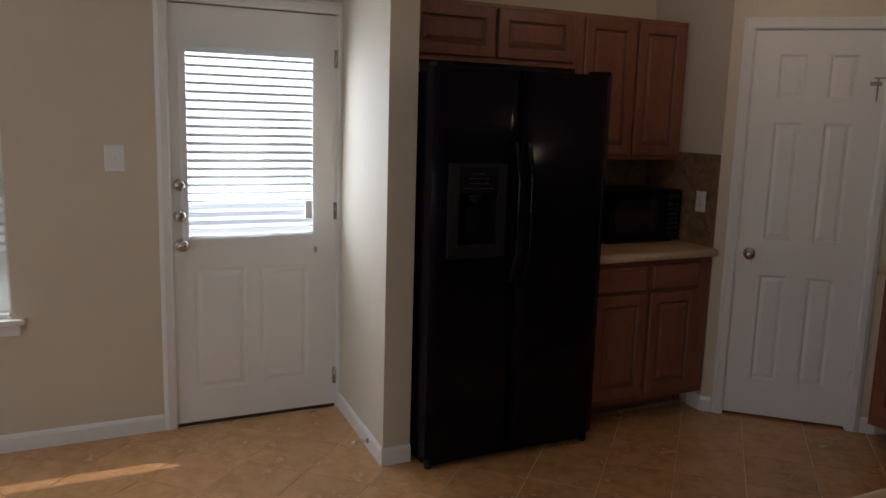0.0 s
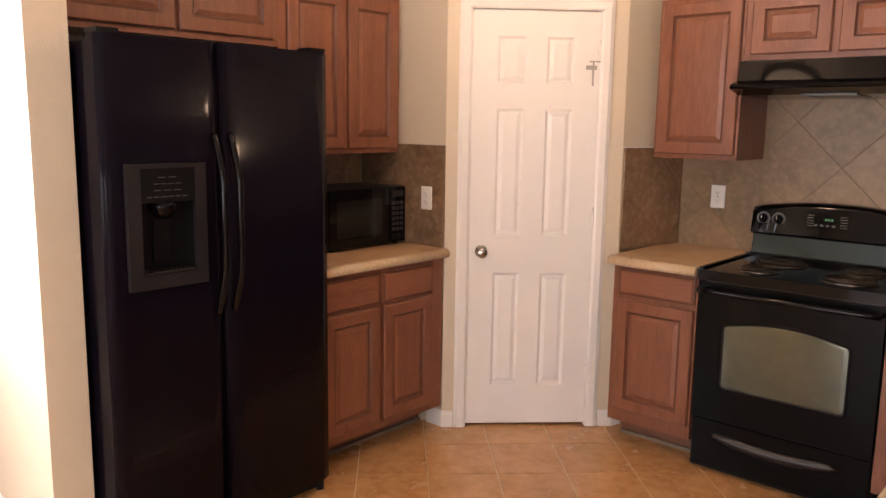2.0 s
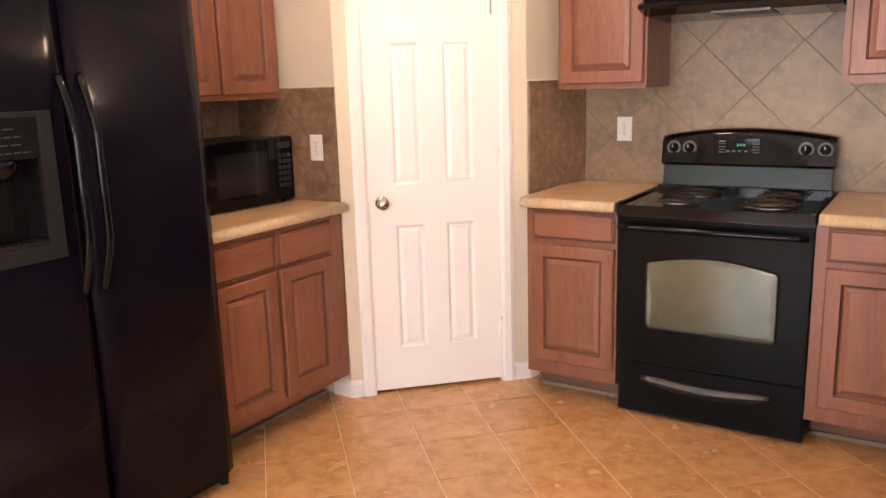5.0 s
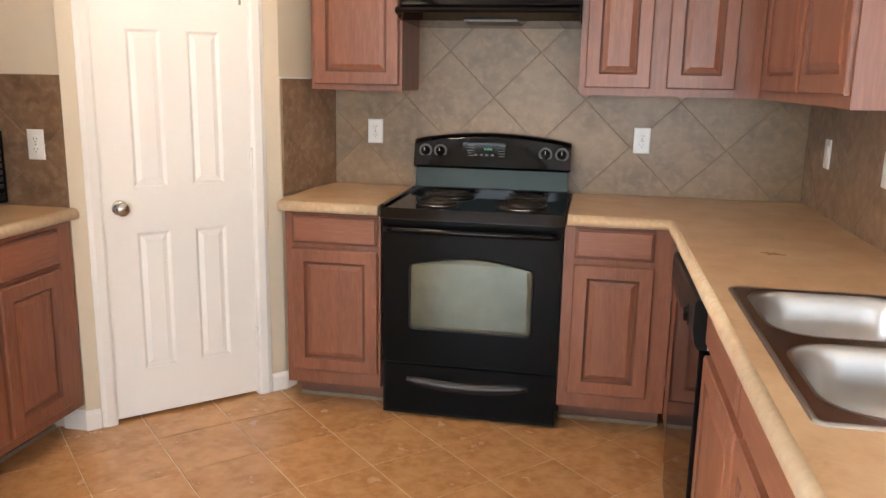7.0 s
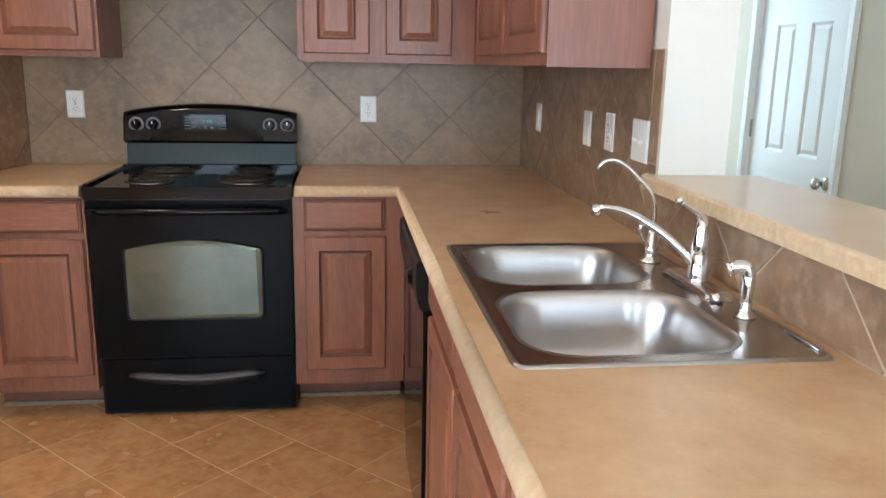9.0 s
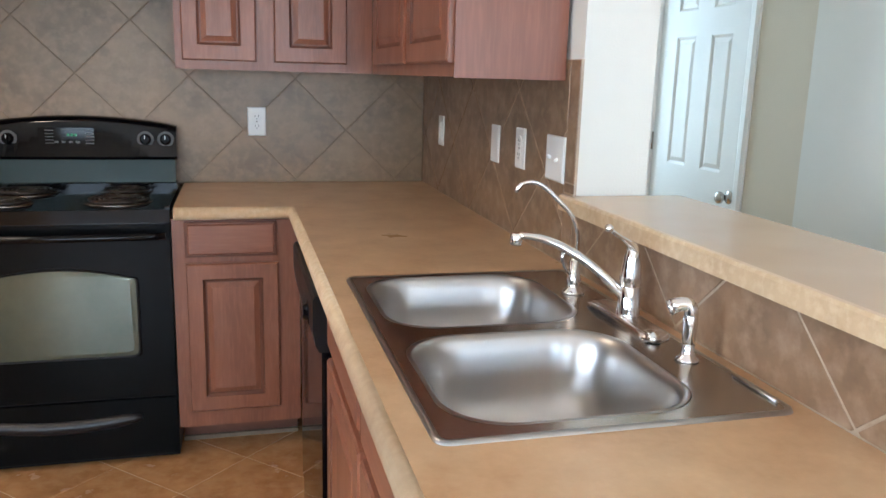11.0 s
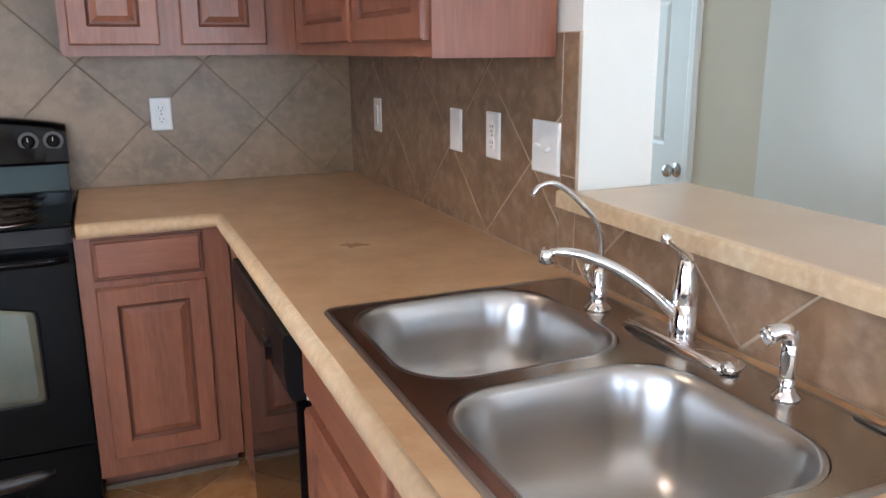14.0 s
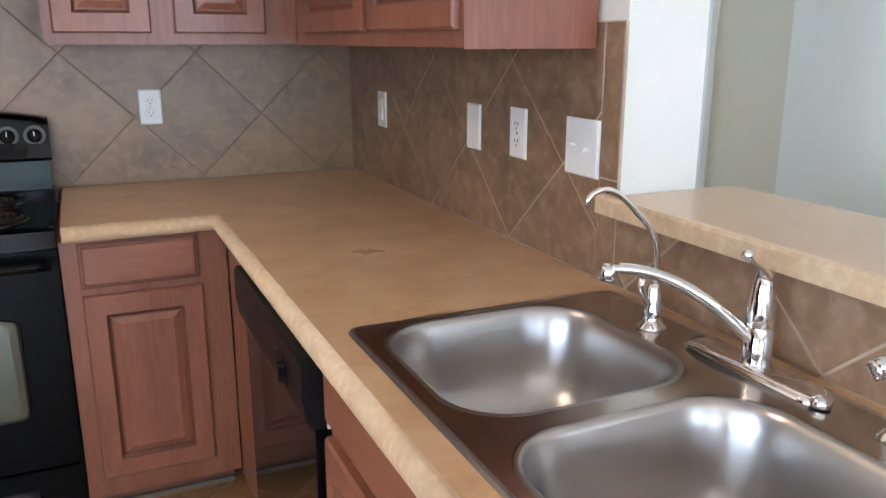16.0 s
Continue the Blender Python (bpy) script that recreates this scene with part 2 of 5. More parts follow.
def tube(bm, pts, radii, n=14, flat=1.0):
    """A bent tube through the points."""
    pts = [Vector(p) for p in pts]
    rows = []
    side = None
    for k, p in enumerate(pts):
        d = (pts[min(k + 1, len(pts) - 1)] - pts[max(k - 1, 0)]).normalized()
        if side is None:
            side = d.cross(Vector((0, 0, 1)))
            if side.length < 0.05:
                side = Vector((1, 0, 0))
        side = (side - d * side.dot(d)).normalized()
        up = side.cross(d)
        r = radii[k] if isinstance(radii, (list, tuple)) else radii
        rows.append([bm.verts.new(p + side * (r * math.cos(2 * math.pi * i / n)) + up * (r * flat * math.sin(2 * math.pi * i / n)))
                     for i in range(n)])
    for k in range(len(rows) - 1):
        for i in range(n):
            bm.faces.new((rows[k][i], rows[k][(i + 1) % n], rows[k + 1][(i + 1) % n], rows[k + 1][i])).smooth = True
    bm.faces.new(rows[0][::-1])
    bm.faces.new(rows[-1])


def bezier(p0, p1, p2, p3, n=14):
    p0, p1, p2, p3 = map(Vector, (p0, p1, p2, p3))
    return [p0 * (1 - t) ** 3 + p1 * 3 * t * (1 - t) ** 2 + p2 * 3 * t * t * (1 - t) + p3 * t ** 3 for t in (i / n for i in range(n + 1))]


def mesh_of(name, bm, mats):
    bmesh.ops.recalc_face_normals(bm, faces=bm.faces)
    me = bpy.data.meshes.new(name)
    bm.to_mesh(me)
    bm.free()
    for m in mats if isinstance(mats, (list, tuple)) else (mats,):
        me.materials.append(m)
    return me


def part(name, bm, mats, parent=None, label="", m=None):
    ob = new(name, mesh_of(name, bm, mats))
    if parent:
        ob.parent = parent
    if m is not None:
        ob.matrix_basis = m
    return tagged(ob, label=label)


def base(name, m, label, category, group=""):
    ob = new(name)
    ob.empty_display_size = 0.1
    ob.matrix_world = m
    return tagged(ob, label=label, category=category, group=group)


def structure(name, bm, mats, label=""):
    return tagged(part(name, bm, mats, label=label), kind="structure")


def smooth_all(bm):
    for f in bm.faces:
        f.smooth = True
    return bm


def rect(x0, x1, z0, z1, y):
    return [(x0, y, z0), (x1, y, z0), (x1, y, z1), (x0, y, z1)]


def panel_slab(w, h, t, panels, prof, edge=0.004, grooves=()):
    """A slab in x 0..w and z 0..h with its front at y 0, into whose front panels are sunk: rings of (inset, depth)."""
    bm = bmesh.new()
    xs = sorted({edge, w - edge, *(p[0] for p in panels), *(p[1] for p in panels)})
    zs = sorted({edge, h - edge, *(p[2] for p in panels), *(p[3] for p in panels)})
    grid = {(i, j): bm.verts.new((x, 0, z)) for i, x in enumerate(xs) for j, z in enumerate(zs)}
    for i in range(len(xs) - 1):
        for j in range(len(zs) - 1):
            cx, cz = (xs[i] + xs[i + 1]) / 2, (zs[j] + zs[j + 1]) / 2
            if any(a < cx < b and c < cz < d for a, b, c, d in panels):
                continue
            bm.faces.new([grid[i, j], grid[i + 1, j], grid[i + 1, j + 1], grid[i, j + 1]])
    for a, b, c, d in panels:
        ring_face(bm, [rect(a + s, b - s, c + s, d - s, y) for s, y in [(0, 0)] + list(prof)], True,
                  [1 if k in grooves else 0 for k in range(len(prof))])
    ring_face(bm, [rect(edge, w - edge, edge, h - edge, 0), rect(0, w, 0, h, edge), rect(0, w, 0, h, t)], True)
    bmesh.ops.remove_doubles(bm, verts=bm.verts, dist=1e-5)
    return bm


RAISED = [(0.004, 0.005), (0.009, 0.009), (0.014, 0.009), (0.032, 0.0015)]
TURN_X, TURN_LEFT, TURN_RIGHT = 0, 90, -90


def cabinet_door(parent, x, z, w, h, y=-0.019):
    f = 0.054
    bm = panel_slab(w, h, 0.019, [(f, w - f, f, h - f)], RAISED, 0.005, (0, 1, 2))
    return part("cabinet_door", bm, (WOOD, GROOVE_SHADE), parent, m=pose(x, y, z))


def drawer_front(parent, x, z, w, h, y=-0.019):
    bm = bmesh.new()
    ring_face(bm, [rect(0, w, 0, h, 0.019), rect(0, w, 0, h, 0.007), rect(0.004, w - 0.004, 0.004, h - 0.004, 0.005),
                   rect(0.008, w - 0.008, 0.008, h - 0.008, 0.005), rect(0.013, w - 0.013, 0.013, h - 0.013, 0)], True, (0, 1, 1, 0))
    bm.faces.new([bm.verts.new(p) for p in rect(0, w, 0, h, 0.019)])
    return part("drawer_front", bm, (WOOD_H, GROOVE_SHADE), parent, m=pose(x, y, z))


def base_cabinet(label, m, w, doors, drawers, depth=0.58, group="base cabinets", low=0.0):
    c = base("base_cabinet", m, label, "cabinet", group)
    if low:
        part("carcass", boxes((0, w, 0, 0.02, 0.115, 0.873), (0, w, 0.02, depth, 0.115, low)), WOOD, c)
    else:
        part("carcass", box(0, w, 0, depth, 0.115, 0.873, 0.002, 1), WOOD, c)
    part("toe_kick", box(0.002, w - 0.002, 0.150, 0.165, 0.0, 0.115), KICK, c, "dark recessed toe kick board")
    part("caulk_strip", box(0.002, w - 0.002, 0.136, 0.150, 0.0, 0.016, 0.005, 2), CAULK, c, "pale sealing strip along the floor")
    for x, z, dw, dh in doors:
        cabinet_door(c, x, z, dw, dh)
    for x, z, dw, dh in drawers:
        drawer_front(c, x, z, dw, dh)
    return c


def upper_cabinet(label, m, w, z0, z1, doors, depth=0.31):
    c = base("wall_cabinet", m, label, "cabinet", "wall cabinets")
    part("carcass", box(0, w, 0, depth, z0, z1, 0.002, 1), WOOD, c)
    for x, z, dw, dh in doors:
        cabinet_door(c, x, z, dw, dh)
    return c


# ---- structure ----
Y_N, X_E, X_W, X_D = 4.45, 0.27, -3.20, -3.40
A = Vector((-2.60, 3.405, 0))
B = Vector((-1.990, 4.015, 0))
C = Vector((-1.886, Y_N, 0))
T = 0.008


def wall_prism(pts, z0, z1, bevel=0.0):
    bm = bmesh.new()
    lo, hi = [bm.verts.new((p[0], p[1], z0)) for p in pts], [bm.verts.new((p[0], p[1], z1)) for p in pts]
    n = len(pts)
    for i in range(n):
        bm.faces.new((lo[i], lo[(i + 1) % n], hi[(i + 1) % n], hi[i]))
    bm.faces.new(lo[::-1])
    bm.faces.new(hi)
    if bevel:
        soft(bm, bevel, 4)
    return bm


def boxes(*spans):
    bm = bmesh.new()
    for s in spans:
        bx(bm, *s)
    return bm


floor_ob = structure("floor", box(-3.55, 3.6, -3.65, 6.1, -0.12, -0.0022), GROUT, "sand grout bed under the terracotta floor tiles")
structure("ceiling", box(-3.55, 3.6, -3.65, 6.1, CEIL, CEIL + 0.1), CEILING, "matte off-white painted ceiling")
structure("wall_north", box(-3.35, 0.463, Y_N + T, Y_N + 0.14, 0, CEIL), PAINT, "cream painted wall behind the range")
structure("wall_east", wall_prism([(X_E + T, 2.83), (0.465, 2.83), (0.465, Y_N + T - 0.003), (X_E + T, Y_N + T - 0.003)], 0, CEIL, 0.014), PAINT_COOL,
          "pale painted thick end wall beside the breakfast bar")
structure("wall_bar", box(X_E + T, 0.42, 1.02, 2.828, 0, 1.055), PAINT_COOL, "low painted wall that carries the breakfast bar")
structure("wall_alcove", box(X_W - 0.15, X_W, 1.66, Y_N + T - 0.003, 0, CEIL), PAINT, "cream painted wall behind fridge and microwave")
structure("wall_partition", wall_prism([(X_D, 1.575), (-2.615, 1.515), (-2.615, 1.648), (X_D, 1.705)], 0, CEIL, 0.012), PAINT,
          "cream painted partition end beside the fridge")
structure("wall_west", boxes((X_D - 0.15, X_D, -3.5, -1.0, 0, CEIL), (X_D - 0.15, X_D, -1.0, 0.04, 0, 0.62), (X_D - 0.15, X_D, -1.0, 0.04, 2.08, CEIL),
                             (X_D - 0.15, X_D, 0.04, 0.715, 0, CEIL), (X_D - 0.15, X_D, 0.715, 1.565, 2.07, CEIL),
                             (X_D - 0.15, X_D, 1.565, 1.70, 0, CEIL)), PAINT, "cream painted wall round the back door")
structure("wall_south", boxes((-3.55, -2.7, -3.65, -3.5, 0, CEIL), (-2.7, -1.1, -3.65, -3.5, 0, 0.5), (-2.7, -1.1, -3.65, -3.5, 2.2, CEIL),
                              (-1.1, -0.3, -3.65, -3.5, 0, CEIL), (-0.3, 1.5, -3.65, -3.5, 0, 0.5), (-0.3, 1.5, -3.65, -3.5, 2.2, CEIL)),
          PAINT_COOL, "pale painted wall with two windows")
structure("wall_living", box(1.52, 1.66, -3.5, 3.60, 0, CEIL), PAINT_COOL, "pale painted wall beyond the bar")
# Cream here stands in for shade; the living wall beside it is paler.
structure("wall_hall", boxes((1.58, 1.70, 3.601, 4.053, 0, CEIL), (1.58, 1.70, 4.854, 5.9, 0, CEIL), (1.58, 1.70, 4.053, 4.854, 2.064, CEIL)), PAINT,
          "hall wall round a closet door, its cream tone put in for shade")
# Unseen end wall; its opening is added to go with the hall fill.
structure("wall_hall_end", boxes((0.50, 0.65, 5.9, 6.05, 0, CEIL), (1.45, 1.75, 5.9, 6.05, 0, CEIL), (0.65, 1.45, 5.9, 6.05, 0, 0.7), (0.65, 1.45, 5.9, 6.05, 2.3, CEIL)), PAINT_COOL, "pale painted wall at the end of the hall")
structure("wall_hall_side", box(0.345, 0.465, Y_N + 0.145, 5.9, 0, CEIL), PAINT_COOL, "pale painted side wall of the hall")
structure("wall_closet_back", box(2.3, 2.4, 3.5, 5.2, 0, CEIL), PAINT_COOL)

# pantry walls
u = (B - A).normalized()
nrm = Vector((u.y, -u.x, 0))
DOOR_C = Vector((-2.297, 3.702, 0))
a0 = (DOOR_C - A).dot(u) - 0.318
a1 = a0 + 0.636
back = -nrm * 0.11


def pl(s, off=0.0):
    v = A + u * s - nrm * off
    return (v.x, v.y)


L = (B - A).length
structure("wall_pantry_left", wall_prism([(X_W, A.y + T), (A.x, A.y + T), pl(0.0), pl(a0), pl(a0, 0.11), (A.x - 0.05, A.y + 0.13), (X_W, A.y + 0.13)], 0, CEIL, 0.006),
          PAINT, "cream painted corner of the pantry beside the microwave")
structure("wall_pantry_right", wall_prism([pl(a1), pl(L), (C.x - T, Y_N + T - 0.003), (C.x - 0.13, Y_N + T - 0.003), pl(L, 0.13), pl(a1, 0.11)], 0, CEIL, 0.006), PAINT,
          "cream painted corner of the pantry beside the range")
structure("wall_pantry_head", wall_prism([pl(a0), pl(a1), pl(a1, 0.11), pl(a0, 0.11)], 2.062, CEIL), PAINT, "cream painted wall over the pantry door")
structure("wall_pantry_back", box(X_W + 0.01, -2.9, 4.1, 4.2, 0, CEIL), PAINT)


def casing_profile(w=0.058):
    return [(0, 0), (0, 0.010), (0.010, 0.015), (0.040, 0.017), (0.050, 0.012), (w, 0.009), (w, 0)]


def casing(name, m, w, h, label, cw=0.058):
    """Door casing round an opening w wide and h high, in local x 0..w, on the face y 0 that looks to -y."""
    bm = bmesh.new()
    prof = casing_profile(cw)
    cols = []
    for p in [(0, 0, -1, 0), (0, h, -1, 1), (w, h, 1, 1), (w, 0, 1, 0)]:
        x, z, sx, sz = p
        cols.append([bm.verts.new((x + sx * d, -o, z + sz * d)) for d, o in prof])
    for k in range(3):
        for i in range(len(prof) - 1):
            bm.faces.new((cols[k][i], cols[k][i + 1], cols[k + 1][i + 1], cols[k + 1][i]))
    for k in (0, 3):
        bm.faces.new(cols[k])
    ob = structure(name, bm, TRIM, label)
    ob.matrix_world = m
    return ob


def jamb(name, m, w, h, depth, label):
    ob = structure(name, boxes((-0.012, 0.004, 0, depth, 0, h), (w - 0.004, w + 0.012, 0, depth, 0, h), (-0.012, w + 0.012, 0, depth, h, h + 0.014)), TRIM, label)
    ob.matrix_world = m
    return ob


deg_p = math.degrees(math.atan2(u.y, u.x))
o = A + u * (a0 + 0.010)
M_P = pose(o.x, o.y, 0, 0, 0, deg_p)
W_P = 0.616
casing("trim_pantry_casing", M_P, W_P, 2.052, "white painted moulded casing round the pantry door")
jamb("trim_pantry_jamb", M_P, W_P, 2.052, 0.10, "white painted pantry door jamb")
# west is seen from +x: local x runs to +y
M_X = pose(X_D, 0.732, 0, 0, 0, 90)
casing("trim_back_door_casing", M_X, 0.822, 2.055, "white painted moulded casing round the back door")
jamb("trim_back_door_jamb", M_X, 0.822, 2.055, 0.14, "white painted back door jamb")
stop = structure("trim_back_door_stop", boxes((-0.012, 0.834, 0.052, 0.066, 2.030, 2.065), (-0.012, 0.016, 0.052, 0.066, 0, 2.03), (0.806, 0.834, 0.052, 0.066, 0, 2.03)), TRIM, "white painted stop round the back door")
stop.matrix_world = M_X
M_H = pose(1.58, 4.842, 0, 0, 0, -90)
casing("trim_hall_casing", M_H, 0.777, 2.05, "white painted casing round the hall door")
jamb("trim_hall_jamb", M_H, 0.777, 2.05, 0.10, "white painted hall door jamb")


def baseboard(a, b, label="white painted baseboard", h=0.083, off=0.0):
    """Along the floor from a to b; the room lies to the right of the way from a to b."""
    a, b = Vector((*a, 0)), Vector((*b, 0))
    d = (b - a).normalized()
    n = Vector((d.y, -d.x, 0))
    bm = bmesh.new()
    prof = [(0, 0), (0.012, 0), (0.012, h - 0.018), (0.007, h - 0.006), (0.003, h), (0, h)]
    ends = [[bm.verts.new(p + n * (q + off) + Vector((0, 0, z))) for q, z in prof] for p in (a, b)]
    k = len(prof)
    for i in range(k):
        bm.faces.new((ends[0][i], ends[0][(i + 1) % k], ends[1][(i + 1) % k], ends[1][i]))
    bm.faces.new(ends[0])
    bm.faces.new(ends[1][::-1])
    return structure("baseboard", bm, TRIM, label)


baseboard((X_D, -3.5), (X_D, 0.672))
baseboard((X_D, 1.574), (-2.615, 1.514))
baseboard((-2.615, 1.505), (-2.615, 1.648))
baseboard(pl(-0.004), pl(a0 - 0.052))
baseboard(pl(a1 + 0.052), pl(L + 0.004))
baseboard((-2.70, 3.412), (A.x, 3.412))
baseboard(pl(L), (-1.972, 4.08))
baseboard((-2.8, -3.5), (X_D, -3.5))
baseboard((1.5, -3.5), (-2.8, -3.5))
baseboard((1.52, 3.58), (1.52, -3.5))
baseboard((0.50, 1.0), (0.50, 1.001))

# ---- doors ----


def six_panels(w, h):
    s, mid = w * 0.20, w * 0.17
    pw = (w - 2 * s - mid) / 2
    xs = [(s, s + pw), (s + pw + mid, w - s)]
    zs = [(0.20 * h / 2.03, 0.775 * h / 2.03), (0.96 * h / 2.03, 1.572 * h / 2.03), (1.69 * h / 2.03, 1.91 * h / 2.03)]
    return [(a, b, c, d) for a, b in xs for c, d in zs]


MOULD = [(0.006, 0.004), (0.012, 0.009), (0.016, 0.009), (0.034, 0.003)]


def knob(parent, x, z, y=0.0, label="satin nickel round door knob"):
    bm = bmesh.new()
    lathe(bm, (x, y, z), (0, -1, 0), [(0, 0.030), (0.004, 0.031), (0.007, 0.028), (0.010, 0.012), (0.030, 0.011), (0.036, 0.020),
                                       (0.045, 0.027), (0.055, 0.0275), (0.062, 0.022), (0.066, 0.010), (0.067, 0.002)], 28)
    return part("door_knob", bm, NICKEL, parent, label)


def hinge(parent, x, z, y=-0.006, mat=NICKEL):
    bm = bmesh.new()
    cyl(bm, (x, y, z - 0.045), (x, y, z + 0.045), 0.006, n=12)
    bx(bm, x - 0.012, x, y + 0.003, y + 0.006, z - 0.044, z + 0.044)
    return part("hinge", bm, mat, parent)


def panel_door(name, m, w, h, hinge_left, label, knob_z=0.90, hinges=(0.26, 1.06, 1.86)):
    d = tagged(part(name, panel_slab(w, h, 0.035, six_panels(w, h), MOULD, 0.002), DOORWHITE, m=m), label=label, category="door", kind="structure")
    knob(d, w - 0.062 if hinge_left else 0.062, knob_z)
    for z in hinges:
        hinge(d, 0.0 if hinge_left else w, z, mat=TRIM if "pantry" in name else NICKEL)
    return d


pantry = panel_door("door_pantry", M_P @ pose(0.003, 0.004, 0.015), 0.610, 2.035, False, "white six-panel pantry door with a nickel knob, closed", 0.885)
bm = bmesh.new()
bx(bm, 0.545, 0.598, -0.004, 0.0, 1.765, 1.785)
bx(bm, 0.560, 0.612, -0.008, -0.003, 1.80, 1.806)
bx(bm, 0.576, 0.584, -0.006, -0.001, 1.69, 1.80)
part("flip_latch", bm, surf("grey_latch_plastic", (0.36, 0.33, 0.29), (0.28, 0.26, 0.23), 8, 60, 0.4), pantry, "small pale child latch near the top")
panel_door("door_hall", M_H @ pose(0.003, 0.02, 0.012), 0.771, 2.035, True, "white six-panel closet door in the hall, closed", 0.865)

# back door with a blind behind its glass
back_m = M_X @ pose(0.004, 0.006, 0.018)
gx0, gx1, gz0, gz1 = 0.064, 0.700, 0.925, 1.855
bm = bmesh.new()
for s in ((0, gx0, 0, 2.03), (gx1, 0.814, 0, 2.03), (gx0, gx1, gz1, 2.03)):
    bx(bm, s[0], s[1], 0, 0.044, s[2], s[3])
back_door = tagged(part("door_back", bm, DOORWHITE, m=back_m), label="white half-glazed back door with a built-in blind, closed",
                   category="door", kind="structure")
low = panel_slab(gx1 - gx0, gz0, 0.044, [(0.03, 0.285, 0.16, 0.78), (0.351, 0.606, 0.16, 0.78)], [(0.014, 0.0035), (0.026, 0.003), (0.040, 0.0005)], 0.0005)
part("lower_panel", low, DOORWHITE, back_door, m=pose(gx0, 0, 0))
bm = bmesh.new()
for s in ((gx0 - 0.022, gx0 + 0.010, gz0 - 0.022, gz1 + 0.022), (gx1 - 0.010, gx1 + 0.022, gz0 - 0.022, gz1 + 0.022),
          (gx0 + 0.010, gx1 - 0.010, gz0 - 0.022, gz0 + 0.010), (gx0 + 0.010, gx1 - 0.010, gz1 - 0.010, gz1 + 0.022)):
    bx(bm, s[0], s[1], -0.009, 0.0, s[2], s[3])
part("glazing_frame", soft(bm, 0.003, 2), DOORWHITE, back_door, "raised white frame round the glass")
pane = part("pane", box(gx0 + 0.001, gx1 - 0.001, 0.030, 0.034, gz0 + 0.001, gz1 - 0.001), GLASS, back_door, "clear glass pane")
pane.visible_shadow = False
slat_mesh = mesh_of("slat", box(gx0 + 0.012, gx1 - 0.012, -0.023, 0.023, -0.0010, 0.0010), SLAT)
for k in range(22):
    z = gz1 - 0.060 - 0.0405 * k
    if z < gz0 + 0.035:
        break
    ob = new("slat", slat_mesh)
    ob.parent = back_door
    ob.matrix_basis = pose(0, 0.002, z, 16)
part("head_rail", box(gx0 + 0.012, gx1 - 0.012, -0.020, 0.018, gz1 - 0.040, gz1 - 0.011, 0.003), SLAT, back_door)
part("bottom_rail", box(gx0 + 0.012, gx1 - 0.012, -0.018, 0.006, gz0 + 0.011, gz0 + 0.022, 0.003), SLAT, back_door)
part("cord_tassel", box(0.640, 0.672, -0.045, -0.036, 1.02, 1.11, 0.004), PLATE, back_door, "white plastic blind tag hanging askew")
part("hold_down", box(0.70, 0.712, -0.015, 0, 0.835, 0.865, 0.003), NICKEL, back_door)
knob(back_door, 0.040, 0.905)
for z in (1.045, 1.192):
    bm = bmesh.new()
    lathe(bm, (0.036, 0, z), (0, -1, 0), [(0, 0.030), (0.010, 0.029), (0.016, 0.022), (0.020, 0.019), (0.022, 0.006)], 24)
    bx(bm, 0.031, 0.041, -0.034, -0.018, z - 0.014, z + 0.014)
    part("deadbolt", bm, NICKEL, back_door)
for z in (0.16, 1.05, 1.82):
    hinge(back_door, 0.814, z)
part("threshold", box(-0.002, 0.816, 0.0, 0.06, -0.017, -0.001), surf("bronze_threshold", (0.10, 0.08, 0.06), None, 5, 60, 0.4, metal=0.8), back_door)

# ---- windows ----


def window(name, m, w, h, z0, slats, label, tilt=30, depth=0.15):
    """A window in local x 0..w, seen from -y, with a sill and a slatted blind."""
    ob = tagged(part(name, boxes((0, 0.05, 0.07, 0.13, z0, z0 + h), (w - 0.05, w, 0.07, 0.13, z0, z0 + h), (0.05, w - 0.05, 0.07, 0.13, z0, z0 + 0.05),
                                 (0.05, w - 0.05, 0.07, 0.13, z0 + h - 0.05, z0 + h), (0.05, w - 0.05, 0.08, 0.12, z0 + h / 2 - 0.02, z0 + h / 2 + 0.02)),
                     TRIM, m=m), label=label, category="window", kind="structure")
    part("window_sill", box(-0.05, w + 0.05, -0.035, 0.07, z0 - 0.022, z0 - 0.001, 0.006, 2), TRIM, ob)
    part("sill_apron", box(-0.03, w + 0.03, -0.013, -0.001, z0 - 0.075, z0 - 0.022, 0.003, 2), TRIM, ob)
    p = part("pane", box(0.05, w - 0.05, 0.098, 0.102, z0 + 0.05, z0 + h - 0.05), GLASS, ob)
    p.visible_shadow = False
    if slats:
        part("head_rail", box(0.008, w - 0.008, 0.012, 0.062, z0 + h - 0.045, z0 + h - 0.003, 0.004), SLAT, ob)
        z = z0 + h - 0.07
        while z > z0 + 0.03:
            s = bmesh.new()
            bx(s, 0.010, w - 0.010, -0.024, 0.024, -0.0013, 0.0013)
            part("slat", s, SLAT, ob, m=pose(0, 0.037, z, tilt if z > z0 + 0.28 else 62))
            z -= 0.043
        part("bottom_rail", box(0.010, w - 0.010, 0.018, 0.056, z0 + 0.003, z0 + 0.018, 0.003), SLAT, ob)
    return ob


window("window_west", pose(X_D, -1.0, 0, 0, 0, 90), 1.04, 1.46, 0.62, True, "white framed window with slatted white blind beside the back door")
window("window_south", pose(1.5, -3.5, 0, 0, 0, 180), 1.8, 1.7, 0.5, False, "wide white framed window that lights the living room")
window("window_south", pose(-1.1, -3.5, 0, 0, 0, 180), 1.6, 1.7, 0.5, False, "wide white framed window that lights the dining area")

